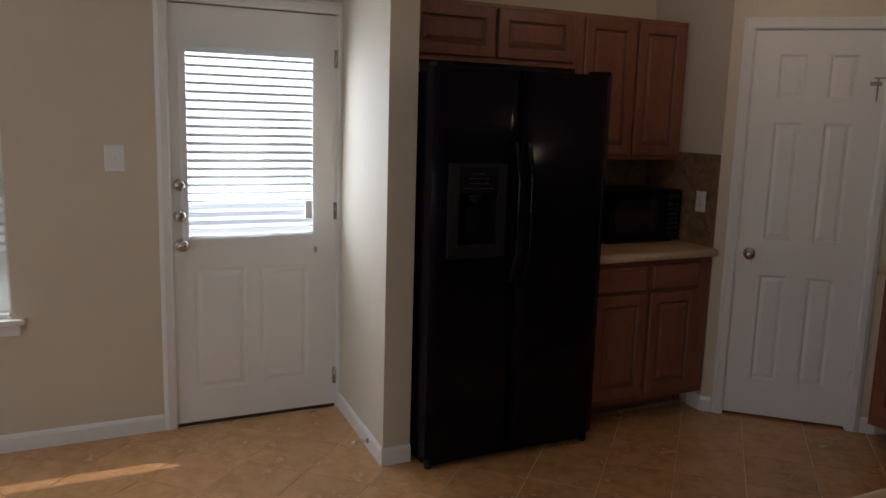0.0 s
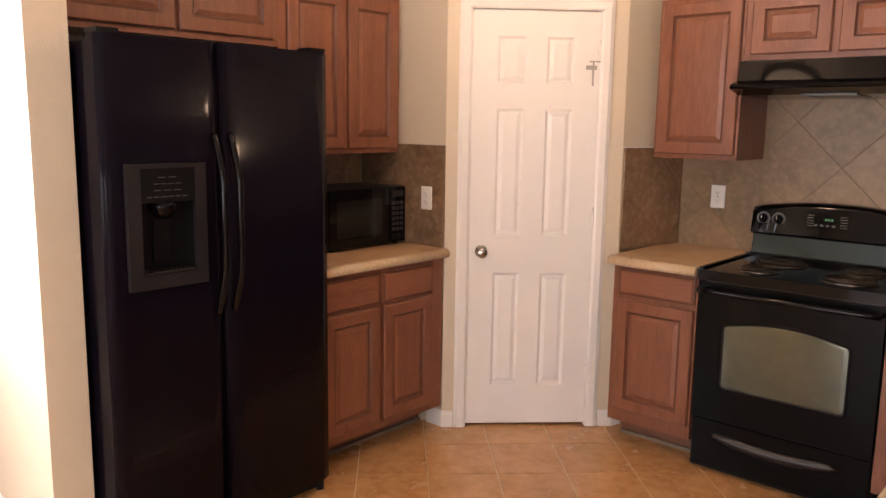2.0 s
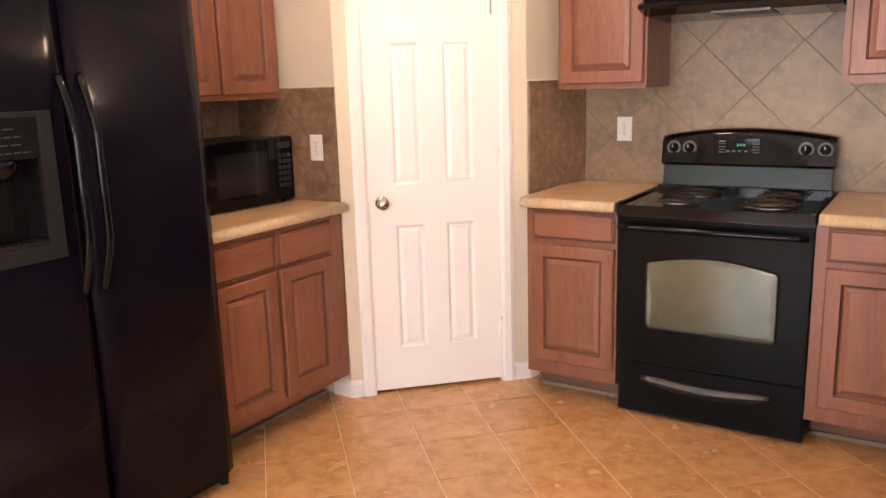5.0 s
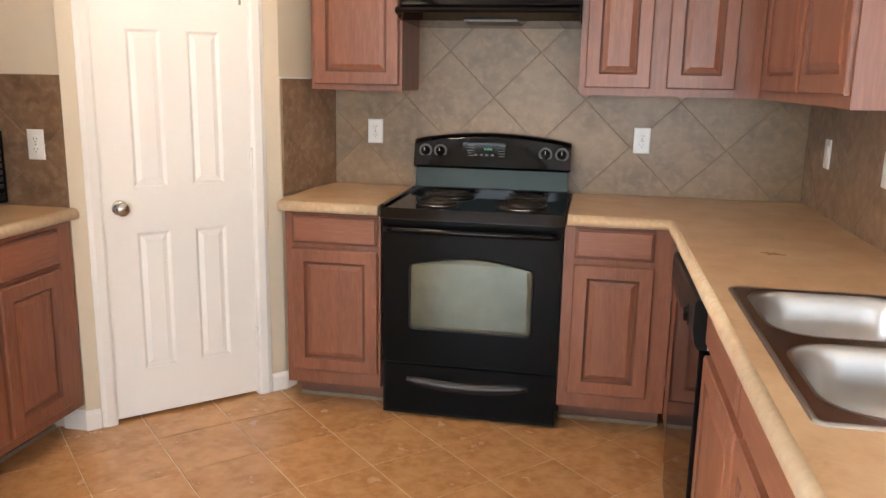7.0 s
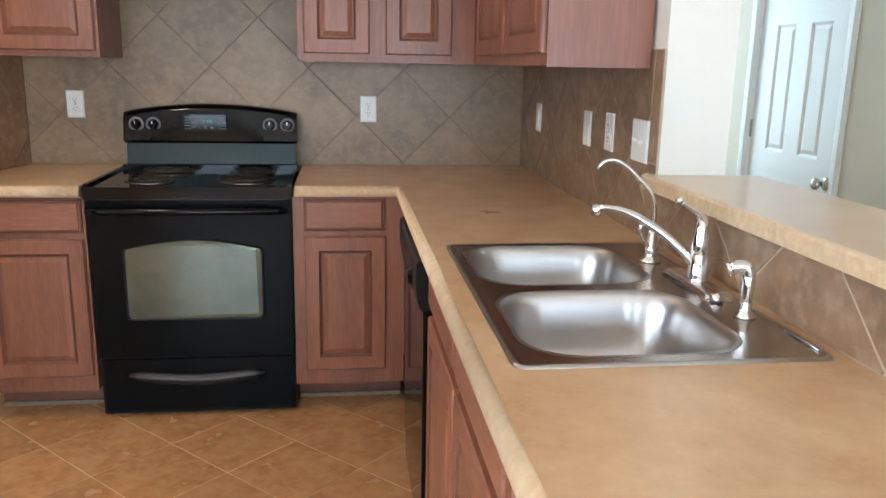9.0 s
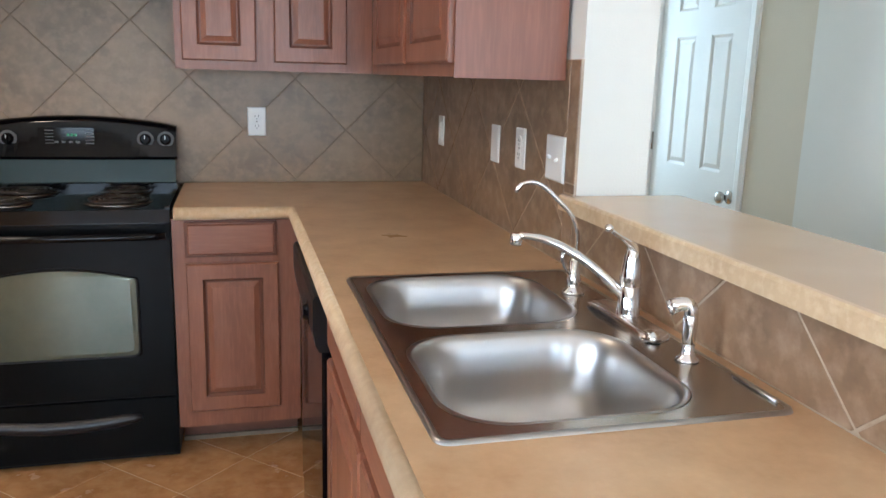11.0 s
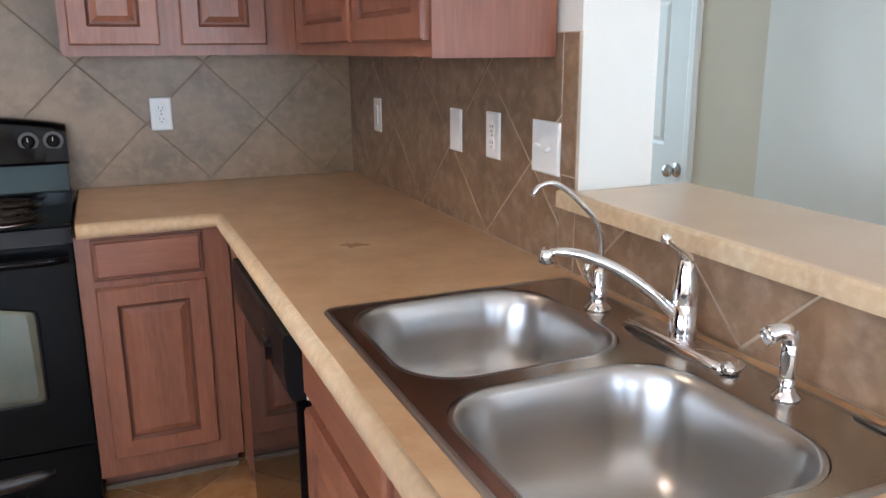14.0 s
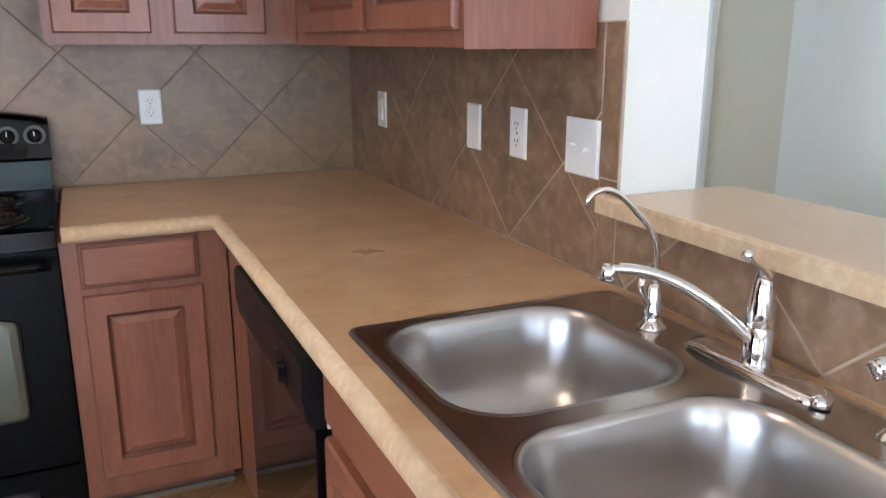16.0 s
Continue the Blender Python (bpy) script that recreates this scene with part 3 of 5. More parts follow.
# ---- outside ----
structure("ground", box(-60, 60, -60, 60, -0.5, -0.16), GRASS, "dry green lawn round the house")
structure("pavement_patio", box(-13.9, X_D - 0.151, -8, 10, -0.159, -0.05), CONCRETE, "pale concrete patio behind the house")

# Unseen eave and post, placed so their shadows fall on the door blind.
structure("eave", box(-3.98, X_D - 0.151, -6, 8, 2.60, 2.72), TRIM, "unseen white overhang set to shade the upper door blind")
structure("porch_post", box(-4.06, -3.95, 0.40, 0.52, -0.05, 2.60, 0.004, 1), TRIM, "unseen square white post set to shade one side of the door blind")
# Added emissive slab; its glow stands in for the overexposed outdoors.
backdrop = structure("backdrop", box(-14.2, -14, -22, 22, -0.16, 6.0), glow("backdrop_glow", (0.93, 0.97, 1.0), 5.0), "added glowing slab that whitens the view behind the garden")

# ---- base and wall cabinets ----


def split_edge(ob, name, label):
    """Moves the faces of the second material into a child part."""
    a, b = bmesh.new(), bmesh.new()
    a.from_mesh(ob.data)
    b.from_mesh(ob.data)
    bmesh.ops.delete(a, geom=[f for f in a.faces if f.material_index == 1], context="FACES")
    bmesh.ops.delete(b, geom=[f for f in b.faces if f.material_index == 0], context="FACES")
    for f in b.faces:
        f.material_index = 0
    a.to_mesh(ob.data)
    a.free()
    return part(name, b, EDGE, ob, label)


base_cabinet("stained maple one-door base cabinet between pantry and range",
             pose(-1.905, 3.84, 0), 0.415, [(0.030, 0.178, 0.376, 0.537)], [(0.034, 0.738, 0.372, 0.124)])
base_cabinet("stained maple one-door corner base cabinet beside the black range",
             pose(-0.738, 3.84, 0), 0.426, [(0.042, 0.177, 0.311, 0.540)], [(0.042, 0.740, 0.306, 0.123)])
base_cabinet("stained maple two-door base cabinet beside the black fridge",
             pose(-2.60, 2.600, 0, 0, 0, 90), 0.795, [(0.030, 0.155, 0.330, 0.543), (0.386, 0.155, 0.322, 0.543)],
             [(0.030, 0.712, 0.330, 0.138), (0.386, 0.712, 0.322, 0.138)], depth=0.595)
sink_cab = base_cabinet("stained maple two-door cabinet under the steel sink",
                        pose(-0.31, 2.818, 0, 0, 0, -90), 1.035, [(0.014, 0.160, 0.482, 0.565), (0.520, 0.160, 0.492, 0.565)],
                        [(0.014, 0.752, 0.482, 0.108), (0.520, 0.752, 0.492, 0.108)], depth=0.575, low=0.70)
part("bumper", box(0.006, 0.013, -0.010, 0.0, 0.738, 0.748, 0.002, 1), PLATE, sink_cab, "tiny white plastic bumper beside the drawer")
base_cabinet("stained maple two-door end cabinet under the tan worktop",
             pose(-0.31, 1.781, 0, 0, 0, -90), 0.760, [(0.018, 0.160, 0.350, 0.565), (0.390, 0.160, 0.350, 0.565)],
             [(0.018, 0.752, 0.350, 0.108), (0.390, 0.752, 0.350, 0.108)], depth=0.575)
part_filler = base("corner_filler", pose(-0.31, 3.838, 0, 0, 0, -90), "narrow stained maple filler between corner cabinet and dishwasher", "cabinet")
part("stile", box(0, 0.392, 0.002, 0.05, 0.10, 0.873, 0.002, 1), WOOD, part_filler)

upper_cabinet("stained maple one-door wall cabinet beside the black hood", pose(-1.880, 4.118, 0), 0.408, 1.370, 2.105,
              [(0.018, 0.022, 0.375, 0.690)][:0], 0.33)
c = [o for o in scene.objects if o.name.startswith("wall_cabinet")][-1]
cabinet_door(c, 0.017, 1.392, 0.379, 0.69)
c = upper_cabinet("short stained maple two-door wall cabinet over the hood", pose(-1.470, 4.118, 0), 0.748, 1.812, 2.105, [], 0.33)
cabinet_door(c, 0.030, 1.836, 0.330, 0.245)
cabinet_door(c, 0.392, 1.836, 0.330, 0.245)
c = upper_cabinet("stained maple two-door wall cabinet over the tiled backsplash", pose(-0.720, 4.105, 0), 0.706, 1.370, 2.105, [], 0.343)
cabinet_door(c, 0.024, 1.401, 0.258, 0.685)
cabinet_door(c, 0.346, 1.401, 0.264, 0.685)
c = upper_cabinet("stained maple corner wall cabinet with plain reddish end panel", pose(-0.012, 4.103, 0, 0, 0, -90), 1.185, 1.368, 2.105, [], 0.280)
cabinet_door(c, 0.133, 1.401, 0.533, 0.685)
cabinet_door(c, 0.702, 1.401, 0.471, 0.685)
part("end_panel", box(1.185, 1.191, -0.003, 0.280, 1.366, 2.107, 0.001, 1), WOOD_END, c, "smooth reddish end panel")
c = upper_cabinet("stained maple two-door wall cabinet over the microwave", pose(-2.915, 2.665, 0, 0, 0, 90), 0.735, 1.370, 2.112, [], 0.283)
cabinet_door(c, 0.045, 1.392, 0.325, 0.70)
cabinet_door(c, 0.392, 1.392, 0.318, 0.70)
c = upper_cabinet("short stained maple wall cabinet with two doors above the fridge", pose(-2.915, 1.710, 0, 0, 0, 90), 0.953, 1.830, 2.112, [], 0.283)
cabinet_door(c, 0.020, 1.856, 0.450, 0.236)
cabinet_door(c, 0.488, 1.856, 0.440, 0.236)

# ---- worktops ----


def top_strip(bm, x0, x1, y0, y1, z0, z1):
    bx(bm, x0, x1, y0, y1, z0, z1)


NOSE = [(0.012, -0.042), (0.005, -0.040), (0.001, -0.034), (0.0, -0.024), (0.002, -0.014), (0.007, -0.006), (0.014, -0.001), (0.022, 0.0)]


def nosed(pts_front, pts_back, z1=0.915, th=0.042, mats=(LAMINATE, EDGE)):
    """A worktop with a rounded nose along its front line; pts run side by side."""
    bm = bmesh.new()
    rows = []
    n = len(pts_front)
    prof = NOSE
    for k, (f, b) in enumerate(zip(pts_front, pts_back)):
        f, b = Vector((*f, z1)), Vector((*b, z1))
        d = (b - f).normalized() * (math.sqrt(2) if 0 < k < n - 1 else 1)
        rows.append([bm.verts.new(b + Vector((0, 0, -th)))] + [bm.verts.new(f + d * q + Vector((0, 0, z))) for q, z in prof] + [bm.verts.new(b)])
    m = len(rows[0])
    for k in range(n - 1):
        for i in range(m):
            f = bm.faces.new((rows[k][i], rows[k][(i + 1) % m], rows[k + 1][(i + 1) % m], rows[k + 1][i]))
            f.material_index = 1 if 0 < i < len(NOSE) else 0
            f.smooth = 0 < i < len(NOSE)
    for k in (0, -1):
        f = bm.faces.new(rows[k])
        f.material_index = 1
    return bm


bm = nosed([(-2.560, 2.590), (-2.560, 3.403)], [(X_W + 0.002, 2.590), (X_W + 0.002, 3.403)])
split_edge(tagged(part("worktop", bm, (LAMINATE, EDGE)), label="tan mottled laminate worktop under the microwave", category="worktop"), "front_edge", "tan speckled laminate edge, lightened for its highlight")
bm = nosed([(-1.925, 3.800), (-1.494, 3.800)], [(-1.925, Y_N - 0.001), (-1.494, Y_N - 0.001)])
split_edge(tagged(part("worktop", bm, (LAMINATE, EDGE)), label="small tan mottled laminate worktop between pantry and range", category="worktop"), "front_edge", "tan speckled laminate edge, lightened for its highlight")
# corner worktop: two nosed runs with the sink's opening left free
SX0, SX1, SY0, SY1 = -0.288, 0.243, 1.943, 2.795
bm = nosed([(-0.728, 3.800), (-0.350, 3.800), (-0.350, SY1 - 0.02)], [(-0.728, Y_N - 0.001), (X_E - 0.001, Y_N - 0.001), (X_E - 0.001, SY1 - 0.02)])


def nose_run(bm, ya, yb):
    xb = SX0 + 0.02
    prof = [(xb, -0.042)] + [(-0.350 + q, z) for q, z in NOSE] + [(xb, 0)]
    e = [[bm.verts.new((px, y, 0.915 + pz)) for px, pz in prof] for y in (ya, yb)]
    k = len(prof)
    for i in range(k):
        f = bm.faces.new((e[0][i], e[0][(i + 1) % k], e[1][(i + 1) % k], e[1][i]))
        f.material_index = 1 if 0 < i < len(NOSE) else 0
        f.smooth = 0 < i < len(NOSE)


nose_run(bm, SY1 - 0.02, SY0 + 0.02)
bx(bm, SX1 - 0.012, X_E - 0.001, SY0 + 0.02, SY1 - 0.02, 0.873, 0.915)
b2 = nosed([(-0.350, SY0 + 0.02), (-0.350, 1.0)], [(X_E - 0.001, SY0 + 0.02), (X_E - 0.001, 1.0)])
me = bpy.data.meshes.new("tmp")
b2.to_mesh(me)
b2.free()
bm.from_mesh(me)
bpy.data.meshes.remove(me)
bmesh.ops.remove_doubles(bm, verts=bm.verts, dist=1e-4)
split_edge(tagged(part("worktop", bm, (LAMINATE, EDGE)), label="long tan mottled laminate corner worktop that holds the sink", category="worktop"), "front_edge", "tan speckled laminate edge, lightened for its highlight")

# raised bar top, with a lip that runs a little past the wall's end
bm = bmesh.new()
outline = [(0.246, 1.0), (0.560, 1.0), (0.560, 2.826), (X_E - 0.002, 2.826), (X_E - 0.002, 2.862), (0.246, 2.862)]
zs = [(0, 1.056), (0, 1.086), (0.003, 1.092), (0.008, 1.094)]


def inset_poly(pts, d):
    out, n = [], len(pts)
    for i in range(n):
        p, a, b = Vector(pts[i]), Vector(pts[i - 1]), Vector(pts[(i + 1) % n])
        e1, e2 = (p - a).normalized(), (b - p).normalized()
        n1, n2 = Vector((-e1.y, e1.x)), Vector((-e2.y, e2.x))
        k = n1 + n2
        out.append(p + k * (d / max(0.3, k.dot(n1))))
    return out


rings = [[(p[0], p[1], z) for p in inset_poly(outline, d)] for d, z in zs]
vs = ring_face(bm, rings, True)
bm.faces.new(vs[0][::-1])
for f in bm.faces:
    if abs(f.calc_center_median().z - 1.094) > 0.004:
        f.material_index = 1
split_edge(tagged(part("bar_top", bm, (BARTOP, EDGE)), label="tan laminate breakfast bar top on a low wall, paled for reflected light", category="worktop"), "front_edge", "tan speckled laminate edge, lightened for its highlight")

# ---- sink and taps ----


def rrect(x0, x1, y0, y1, r, z, n=7):
    pts = []
    for cx, cy, a in ((x1 - r, y1 - r, 0), (x0 + r, y1 - r, 90), (x0 + r, y0 + r, 180), (x1 - r, y0 + r, 270)):
        for i in range(n + 1):
            t = radians(a + 90 * i / n)
            pts.append((cx + r * math.cos(t), cy + r * math.sin(t), z))
    return pts


sink = base("sink", pose(0, 0, 0.915), "stainless steel double bowl drop-in kitchen sink in a tan worktop", "sink")
BOWLS = [(-0.250, 0.128, 2.402, 2.768), (-0.250, 0.128, 1.985, 2.350)]


def bowl(x0, x1, y0, y1):
    bm = bmesh.new()
    r = 0.10
    prof = [(-0.008, 0.0040, 0.0), (-0.003, 0.0052, 0.0), (0.001, 0.0030, 0.0), (0.006, -0.006, 0), (0.012, -0.03, 0), (0.020, -0.07, 0), (0.028, -0.105, 0),
            (0.038, -0.132, 0), (0.052, -0.153, 0), (0.070, -0.167, 0), (0.092, -0.1745, 0), (0.115, -0.1765, 0)]
    ring_face(bm, [rrect(x0 + d, x1 - d, y0 + d, y1 - d, max(0.03, r - d * 0.55), z, 10) for d, z, _ in prof], True)
    # outer skin under the deck
    return smooth_all(bm)


for b in BOWLS:
    ob = part("bowl", bowl(*b), STEEL, sink, "deep rounded stainless bowl")
    cx, cy = (b[0] + b[1]) / 2 + 0.02, (b[2] + b[3]) / 2
    bm = bmesh.new()
    lathe(bm, (cx, cy, -0.1765), (0, 0, 1), [(0, 0.056), (0.003, 0.056), (0.004, 0.048), (0.0015, 0.040), (0.0012, 0.012), (0.008, 0.010), (0.012, 0.003)], 28)
    part("drain", bm, CHROME, sink)
# deck: a flat plate with two rounded openings, made as strips that fan to the bowls' rings
bm = bmesh.new()


def deck_cell(bm, x0, x1, y0, y1, b, z=0.0042):
    inner = rrect(b[0] - 0.0079, b[1] + 0.0079, b[2] - 0.0079, b[3] + 0.0079, 0.0997, z, 10)
    cx, cy = (b[0] + b[1]) / 2, (b[2] + b[3]) / 2
    outer = []
    for p in inner:
        dx, dy = p[0] - cx, p[1] - cy
        k = min(((x1 - cx) if dx > 0 else (cx - x0)) / max(abs(dx), 1e-6), ((y1 - cy) if dy > 0 else (cy - y0)) / max(abs(dy), 1e-6))
        outer.append((cx + dx * k, cy + dy * k, z))
    ring_face(bm, [outer, inner], False)
    for sx, sy in ((x1, y1), (x0, y1), (x0, y0), (x1, y0)):
        k = min(range(len(outer)), key=lambda i: math.hypot(outer[i][0] - sx, outer[i][1] - sy) if abs(outer[i][0] - sx) < 1e-5 else 9)
        j = min(range(len(outer)), key=lambda i: math.hypot(outer[i][0] - sx, outer[i][1] - sy) if abs(outer[i][1] - sy) < 1e-5 else 9)
        if k != j:
            bm.faces.new([bm.verts.new(p) for p in (outer[k], (sx, sy, z), outer[j])])


deck_cell(bm, SX0 + 0.010, 0.140, 2.376, SY1 - 0.010, BOWLS[0])
deck_cell(bm, SX0 + 0.010, 0.140, SY0 + 0.010, 2.376, BOWLS[1])
bm.faces.new([bm.verts.new(p) for p in ((0.140, SY0 + 0.010, 0.0042), (SX1 - 0.010, SY0 + 0.010, 0.0042), (SX1 - 0.010, SY1 - 0.010, 0.0042), (0.140, SY1 - 0.010, 0.0042))])
part("deck", bm, STEELDECK, sink, "brushed stainless flat sink deck")
bm = bmesh.new()
ring_face(bm, [rrect(SX0, SX1, SY0, SY1, 0.022, 0.0003), rrect(SX0 + 0.002, SX1 - 0.002, SY0 + 0.002, SY1 - 0.002, 0.021, 0.0050),
               rrect(SX0 + 0.006, SX1 - 0.006, SY0 + 0.006, SY1 - 0.006, 0.018, 0.0062), rrect(SX0 + 0.011, SX1 - 0.011, SY0 + 0.011, SY1 - 0.011, 0.014, 0.0040)], False)
part("rim", smooth_all(bm), STEEL, sink, "raised bright rolled sink rim")
bm = bmesh.new()
tube(bm, [(0.228, 2.08, 0.006), (0.228, 2.02, 0.0075), (0.228, 1.975, 0.006)], 0.0025, 8)
part("bead", bm, STEEL, sink)

Z = 0.9195
tap = base("kitchen_faucet", pose(0.203, 2.388, Z), "chrome single-lever kitchen faucet with long curved spout on sink", "faucet")
bm = bmesh.new()
ring_face(bm, [rrect(-0.030, 0.030, -0.128, 0.128, 0.029, 0), rrect(-0.029, 0.029, -0.126, 0.126, 0.028, 0.006), rrect(-0.020, 0.020, -0.105, 0.105, 0.019, 0.010)], True)
part("escutcheon", smooth_all(bm), CHROME, tap, "long flat chrome base plate")
bm = bmesh.new()
lathe(bm, (0, 0, 0.008), (0, 0, 1), [(0, 0.0235), (0.004, 0.0225), (0.010, 0.0218), (0.056, 0.0208), (0.058, 0.0190), (0.061, 0.0190), (0.063, 0.0208), (0.080, 0.0202),
                                     (0.098, 0.0182), (0.114, 0.0155), (0.128, 0.0125), (0.138, 0.0085), (0.143, 0.003)], 30)
part("body", bm, CHROME, tap)
bm = bmesh.new()
pts = bezier((0.0, 0.0, 0.035), (-0.055, 0.022, 0.100), (-0.130, 0.058, 0.158), (-0.197, 0.090, 0.152), 18)
tube(bm, pts, [0.0135 - 0.0045 * i / 18 for i in range(19)], 16, 0.8)
part("spout", bm, CHROME, tap)
bm = bmesh.new()
lathe(bm, (-0.200, 0.091, 0.157), (-0.12, 0.05, -1), [(0, 0.008), (0.004, 0.0125), (0.022, 0.0125), (0.024, 0.010)], 20)
part("aerator", bm, CHROME, tap)
bm = bmesh.new()
tube(bm, bezier((0.002, 0, 0.128), (-0.002, 0, 0.158), (-0.030, -0.012, 0.158), (-0.064, -0.030, 0.184), 10), [0.0125, 0.0125, 0.0112, 0.0095, 0.0082, 0.0068, 0.0058, 0.0052, 0.0050, 0.0050, 0.0050], 14, 0.8)
lathe(bm, (-0.062, -0.028, 0.183), (-0.75, -0.3, 0.45), [(0, 0.006), (0.003, 0.0075), (0.009, 0.0080), (0.013, 0.005), (0.015, 0.001)], 16)
part("lever", bm, CHROME, tap)
bm = bmesh.new()
tube(bm, bezier((-0.030, 0.112, 0.004), (-0.036, 0.05, 0.020), (-0.020, -0.05, 0.004), (-0.018, -0.135, 0.008), 12), [0.004 + 0.0006 * min(i, 12 - i) for i in range(13)], 10, 0.5)
lathe(bm, (-0.016, -0.128, 0.002), (0, 0, 1), [(0, 0.014), (0.006, 0.014), (0.012, 0.010), (0.016, 0.003)], 16)
part("scroll_trim", bm, CHROME, tap, "thin chrome curl beside the base plate")

spray = base("side_sprayer", pose(0.195, 2.162, Z) @ Matrix.Diagonal((0.76, 0.76, 0.80, 1)), "polished chrome side sprayer standing in its holder on the sink", "faucet")
bm = bmesh.new()
lathe(bm, (0, 0, 0), (0, 0, 1), [(0, 0.026), (0.004, 0.0255), (0.010, 0.017), (0.022, 0.013), (0.034, 0.0145), (0.036, 0.012)], 24)
part("holder", bm, CHROME, spray)
bm = bmesh.new()
lathe(bm, (0, 0, 0.034), (0, 0, 1), [(0, 0.012), (0.01, 0.0145), (0.045, 0.0165), (0.062, 0.0155), (0.066, 0.014)], 24)
tube(bm, bezier((0, 0, 0.090), (0.004, 0.0, 0.118), (-0.008, 0.004, 0.128), (-0.040, 0.016, 0.112), 8), [0.0155, 0.0155, 0.016, 0.016, 0.016, 0.0155, 0.0155, 0.016, 0.0165], 16)
lathe(bm, (-0.036, 0.0145, 0.113), (-0.85, 0.32, -0.40), [(0, 0.0165), (0.008, 0.017), (0.011, 0.015), (0.009, 0.009), (0.0095, 0.002)], 18)
part("spray_head", bm, CHROME, spray)

filt = base("filter_faucet", pose(0.178, 2.590, Z), "slim chrome filtered water faucet with gooseneck on sink", "faucet")
bm = bmesh.new()
lathe(bm, (0, 0, 0), (0, 0, 1), [(0, 0.025), (0.004, 0.0245), (0.012, 0.015), (0.022, 0.0135), (0.030, 0.016), (0.036, 0.013), (0.070, 0.0125), (0.078, 0.008)], 24)
part("body", bm, CHROME, filt)
bm = bmesh.new()
goose = bezier((0.001, 0, 0.072), (0.006, 0, 0.130), (0.002, 0, 0.158), (-0.034, 0, 0.190), 8)
goose += bezier((-0.040, 0, 0.195), (-0.075, 0, 0.229), (-0.098, 0, 0.250), (-0.130, 0, 0.236), 8) + [Vector((-0.137, 0, 0.228)), Vector((-0.142, 0, 0.219))]
tube(bm, goose, 0.0050, 12)
part("gooseneck", bm, CHROME, filt)
bm = bmesh.new()
tube(bm, [(0, 0.0, 0.040), (-0.014, -0.004, 0.046), (-0.027, -0.008, 0.060), (-0.035, -0.010, 0.080), (-0.033, -0.010, 0.092)], [0.009, 0.006, 0.0048, 0.0055, 0.0070], 12, 0.7)
part("lever", bm, CHROME, filt)

# ---- range ----
RX0, RX1 = -1.482, -0.738
RW = RX1 - RX0
rng = base("range", pose(RX0, 3.80, 0), "black freestanding electric coil range with oven and drawer", "stove")
part("body", box(0.004, RW - 0.004, 0.045, 0.60, 0.012, 0.885, 0.004, 1), BLACKMAT, rng)
bm = bmesh.new()
bx(bm, 0, RW, 0.0, 0.62, 0.868, 0.912)
part("cooktop", soft(bm, 0.010, 3), BLACK, rng, "glossy black enamel cooktop")
for x in (0.0, RW - 0.016):
    part("cooktop_lip", box(x, x + 0.016, 0.02, 0.60, 0.909, 0.921, 0.004, 2), BLACK, rng)


def arch_rect(x0, x1, z0, z1, rise, y, n=12, r=0.018):
    pts = [(x0 + r, y, z0), (x1 - r, y, z0), (x1 - 0.3 * r, y, z0 + 0.3 * r), (x1, y, z0 + r), (x1, y, z1 - r), (x1 - 0.3 * r, y, z1 - 0.2 * r)]
    for i in range(1, n):
        s = i / n
        pts.append((x1 - r - (x1 - x0 - 2 * r) * s, y, z1 + rise * math.sin(math.pi * s)))
    pts += [(x0 + 0.3 * r, y, z1 - 0.2 * r), (x0, y, z1 - r), (x0, y, z0 + r), (x0 + 0.3 * r, y, z0 + 0.3 * r)]
    return pts


def grow(pts, k, y):
    cx = sum(p[0] for p in pts) / len(pts)
    cz = sum(p[2] for p in pts) / len(pts)
    out = []
    for p in pts:
        v = Vector((p[0] - cx, p[2] - cz))
        v = v * (1 + k / v.length)
        out.append((cx + v.x, y, cz + v.y))
    return out


door = part("oven_door", box(0.006, RW - 0.006, 0.022, 0.058, 0.252, 0.858, 0.007, 3), PANELBLACK, rng, "satin black oven door")
win = arch_rect(0.128, 0.624, 0.404, 0.678, 0.030, 0.0215)
bm = bmesh.new()
ring_face(bm, [grow(win, 0.012, 0.0218), grow(win, 0.007, 0.0195), grow(win, 0.0, 0.0205)], False)
part("window_frame", bm, BLACKMAT, door)
bm = bmesh.new()
inner = grow(win, -0.020, 0.0205)
ring_face(bm, [win, inner], True)
ob = part("oven_window", bm, OVENGLASS, door, "reflective oven window with an arched top, greenish reflection in its colour")
bm = bmesh.new()
hp = [(0.016 + (RW - 0.032) * i / 14, -0.020 - 0.012 * math.sin(math.pi * i / 14), 0.826) for i in range(15)]
tube(bm, hp, 0.0125, 14)
for x in (0.026, RW - 0.026):
    bx(bm, x - 0.013, x + 0.013, -0.018, 0.024, 0.815, 0.838)
part("handle", bm, BLACK, door, "glossy black bar handle")
part("vent_gap", box(0.02, RW - 0.02, 0.030, 0.045, 0.859, 0.867), DARKGLASS, rng)
dr = part("drawer", box(0.018, RW - 0.008, 0.028, 0.060, 0.030, 0.238, 0.006, 3), PANELBLACK, rng, "satin black storage drawer")
bm = bmesh.new()
n = 16
top, low, top2, low2 = [], [], [], []
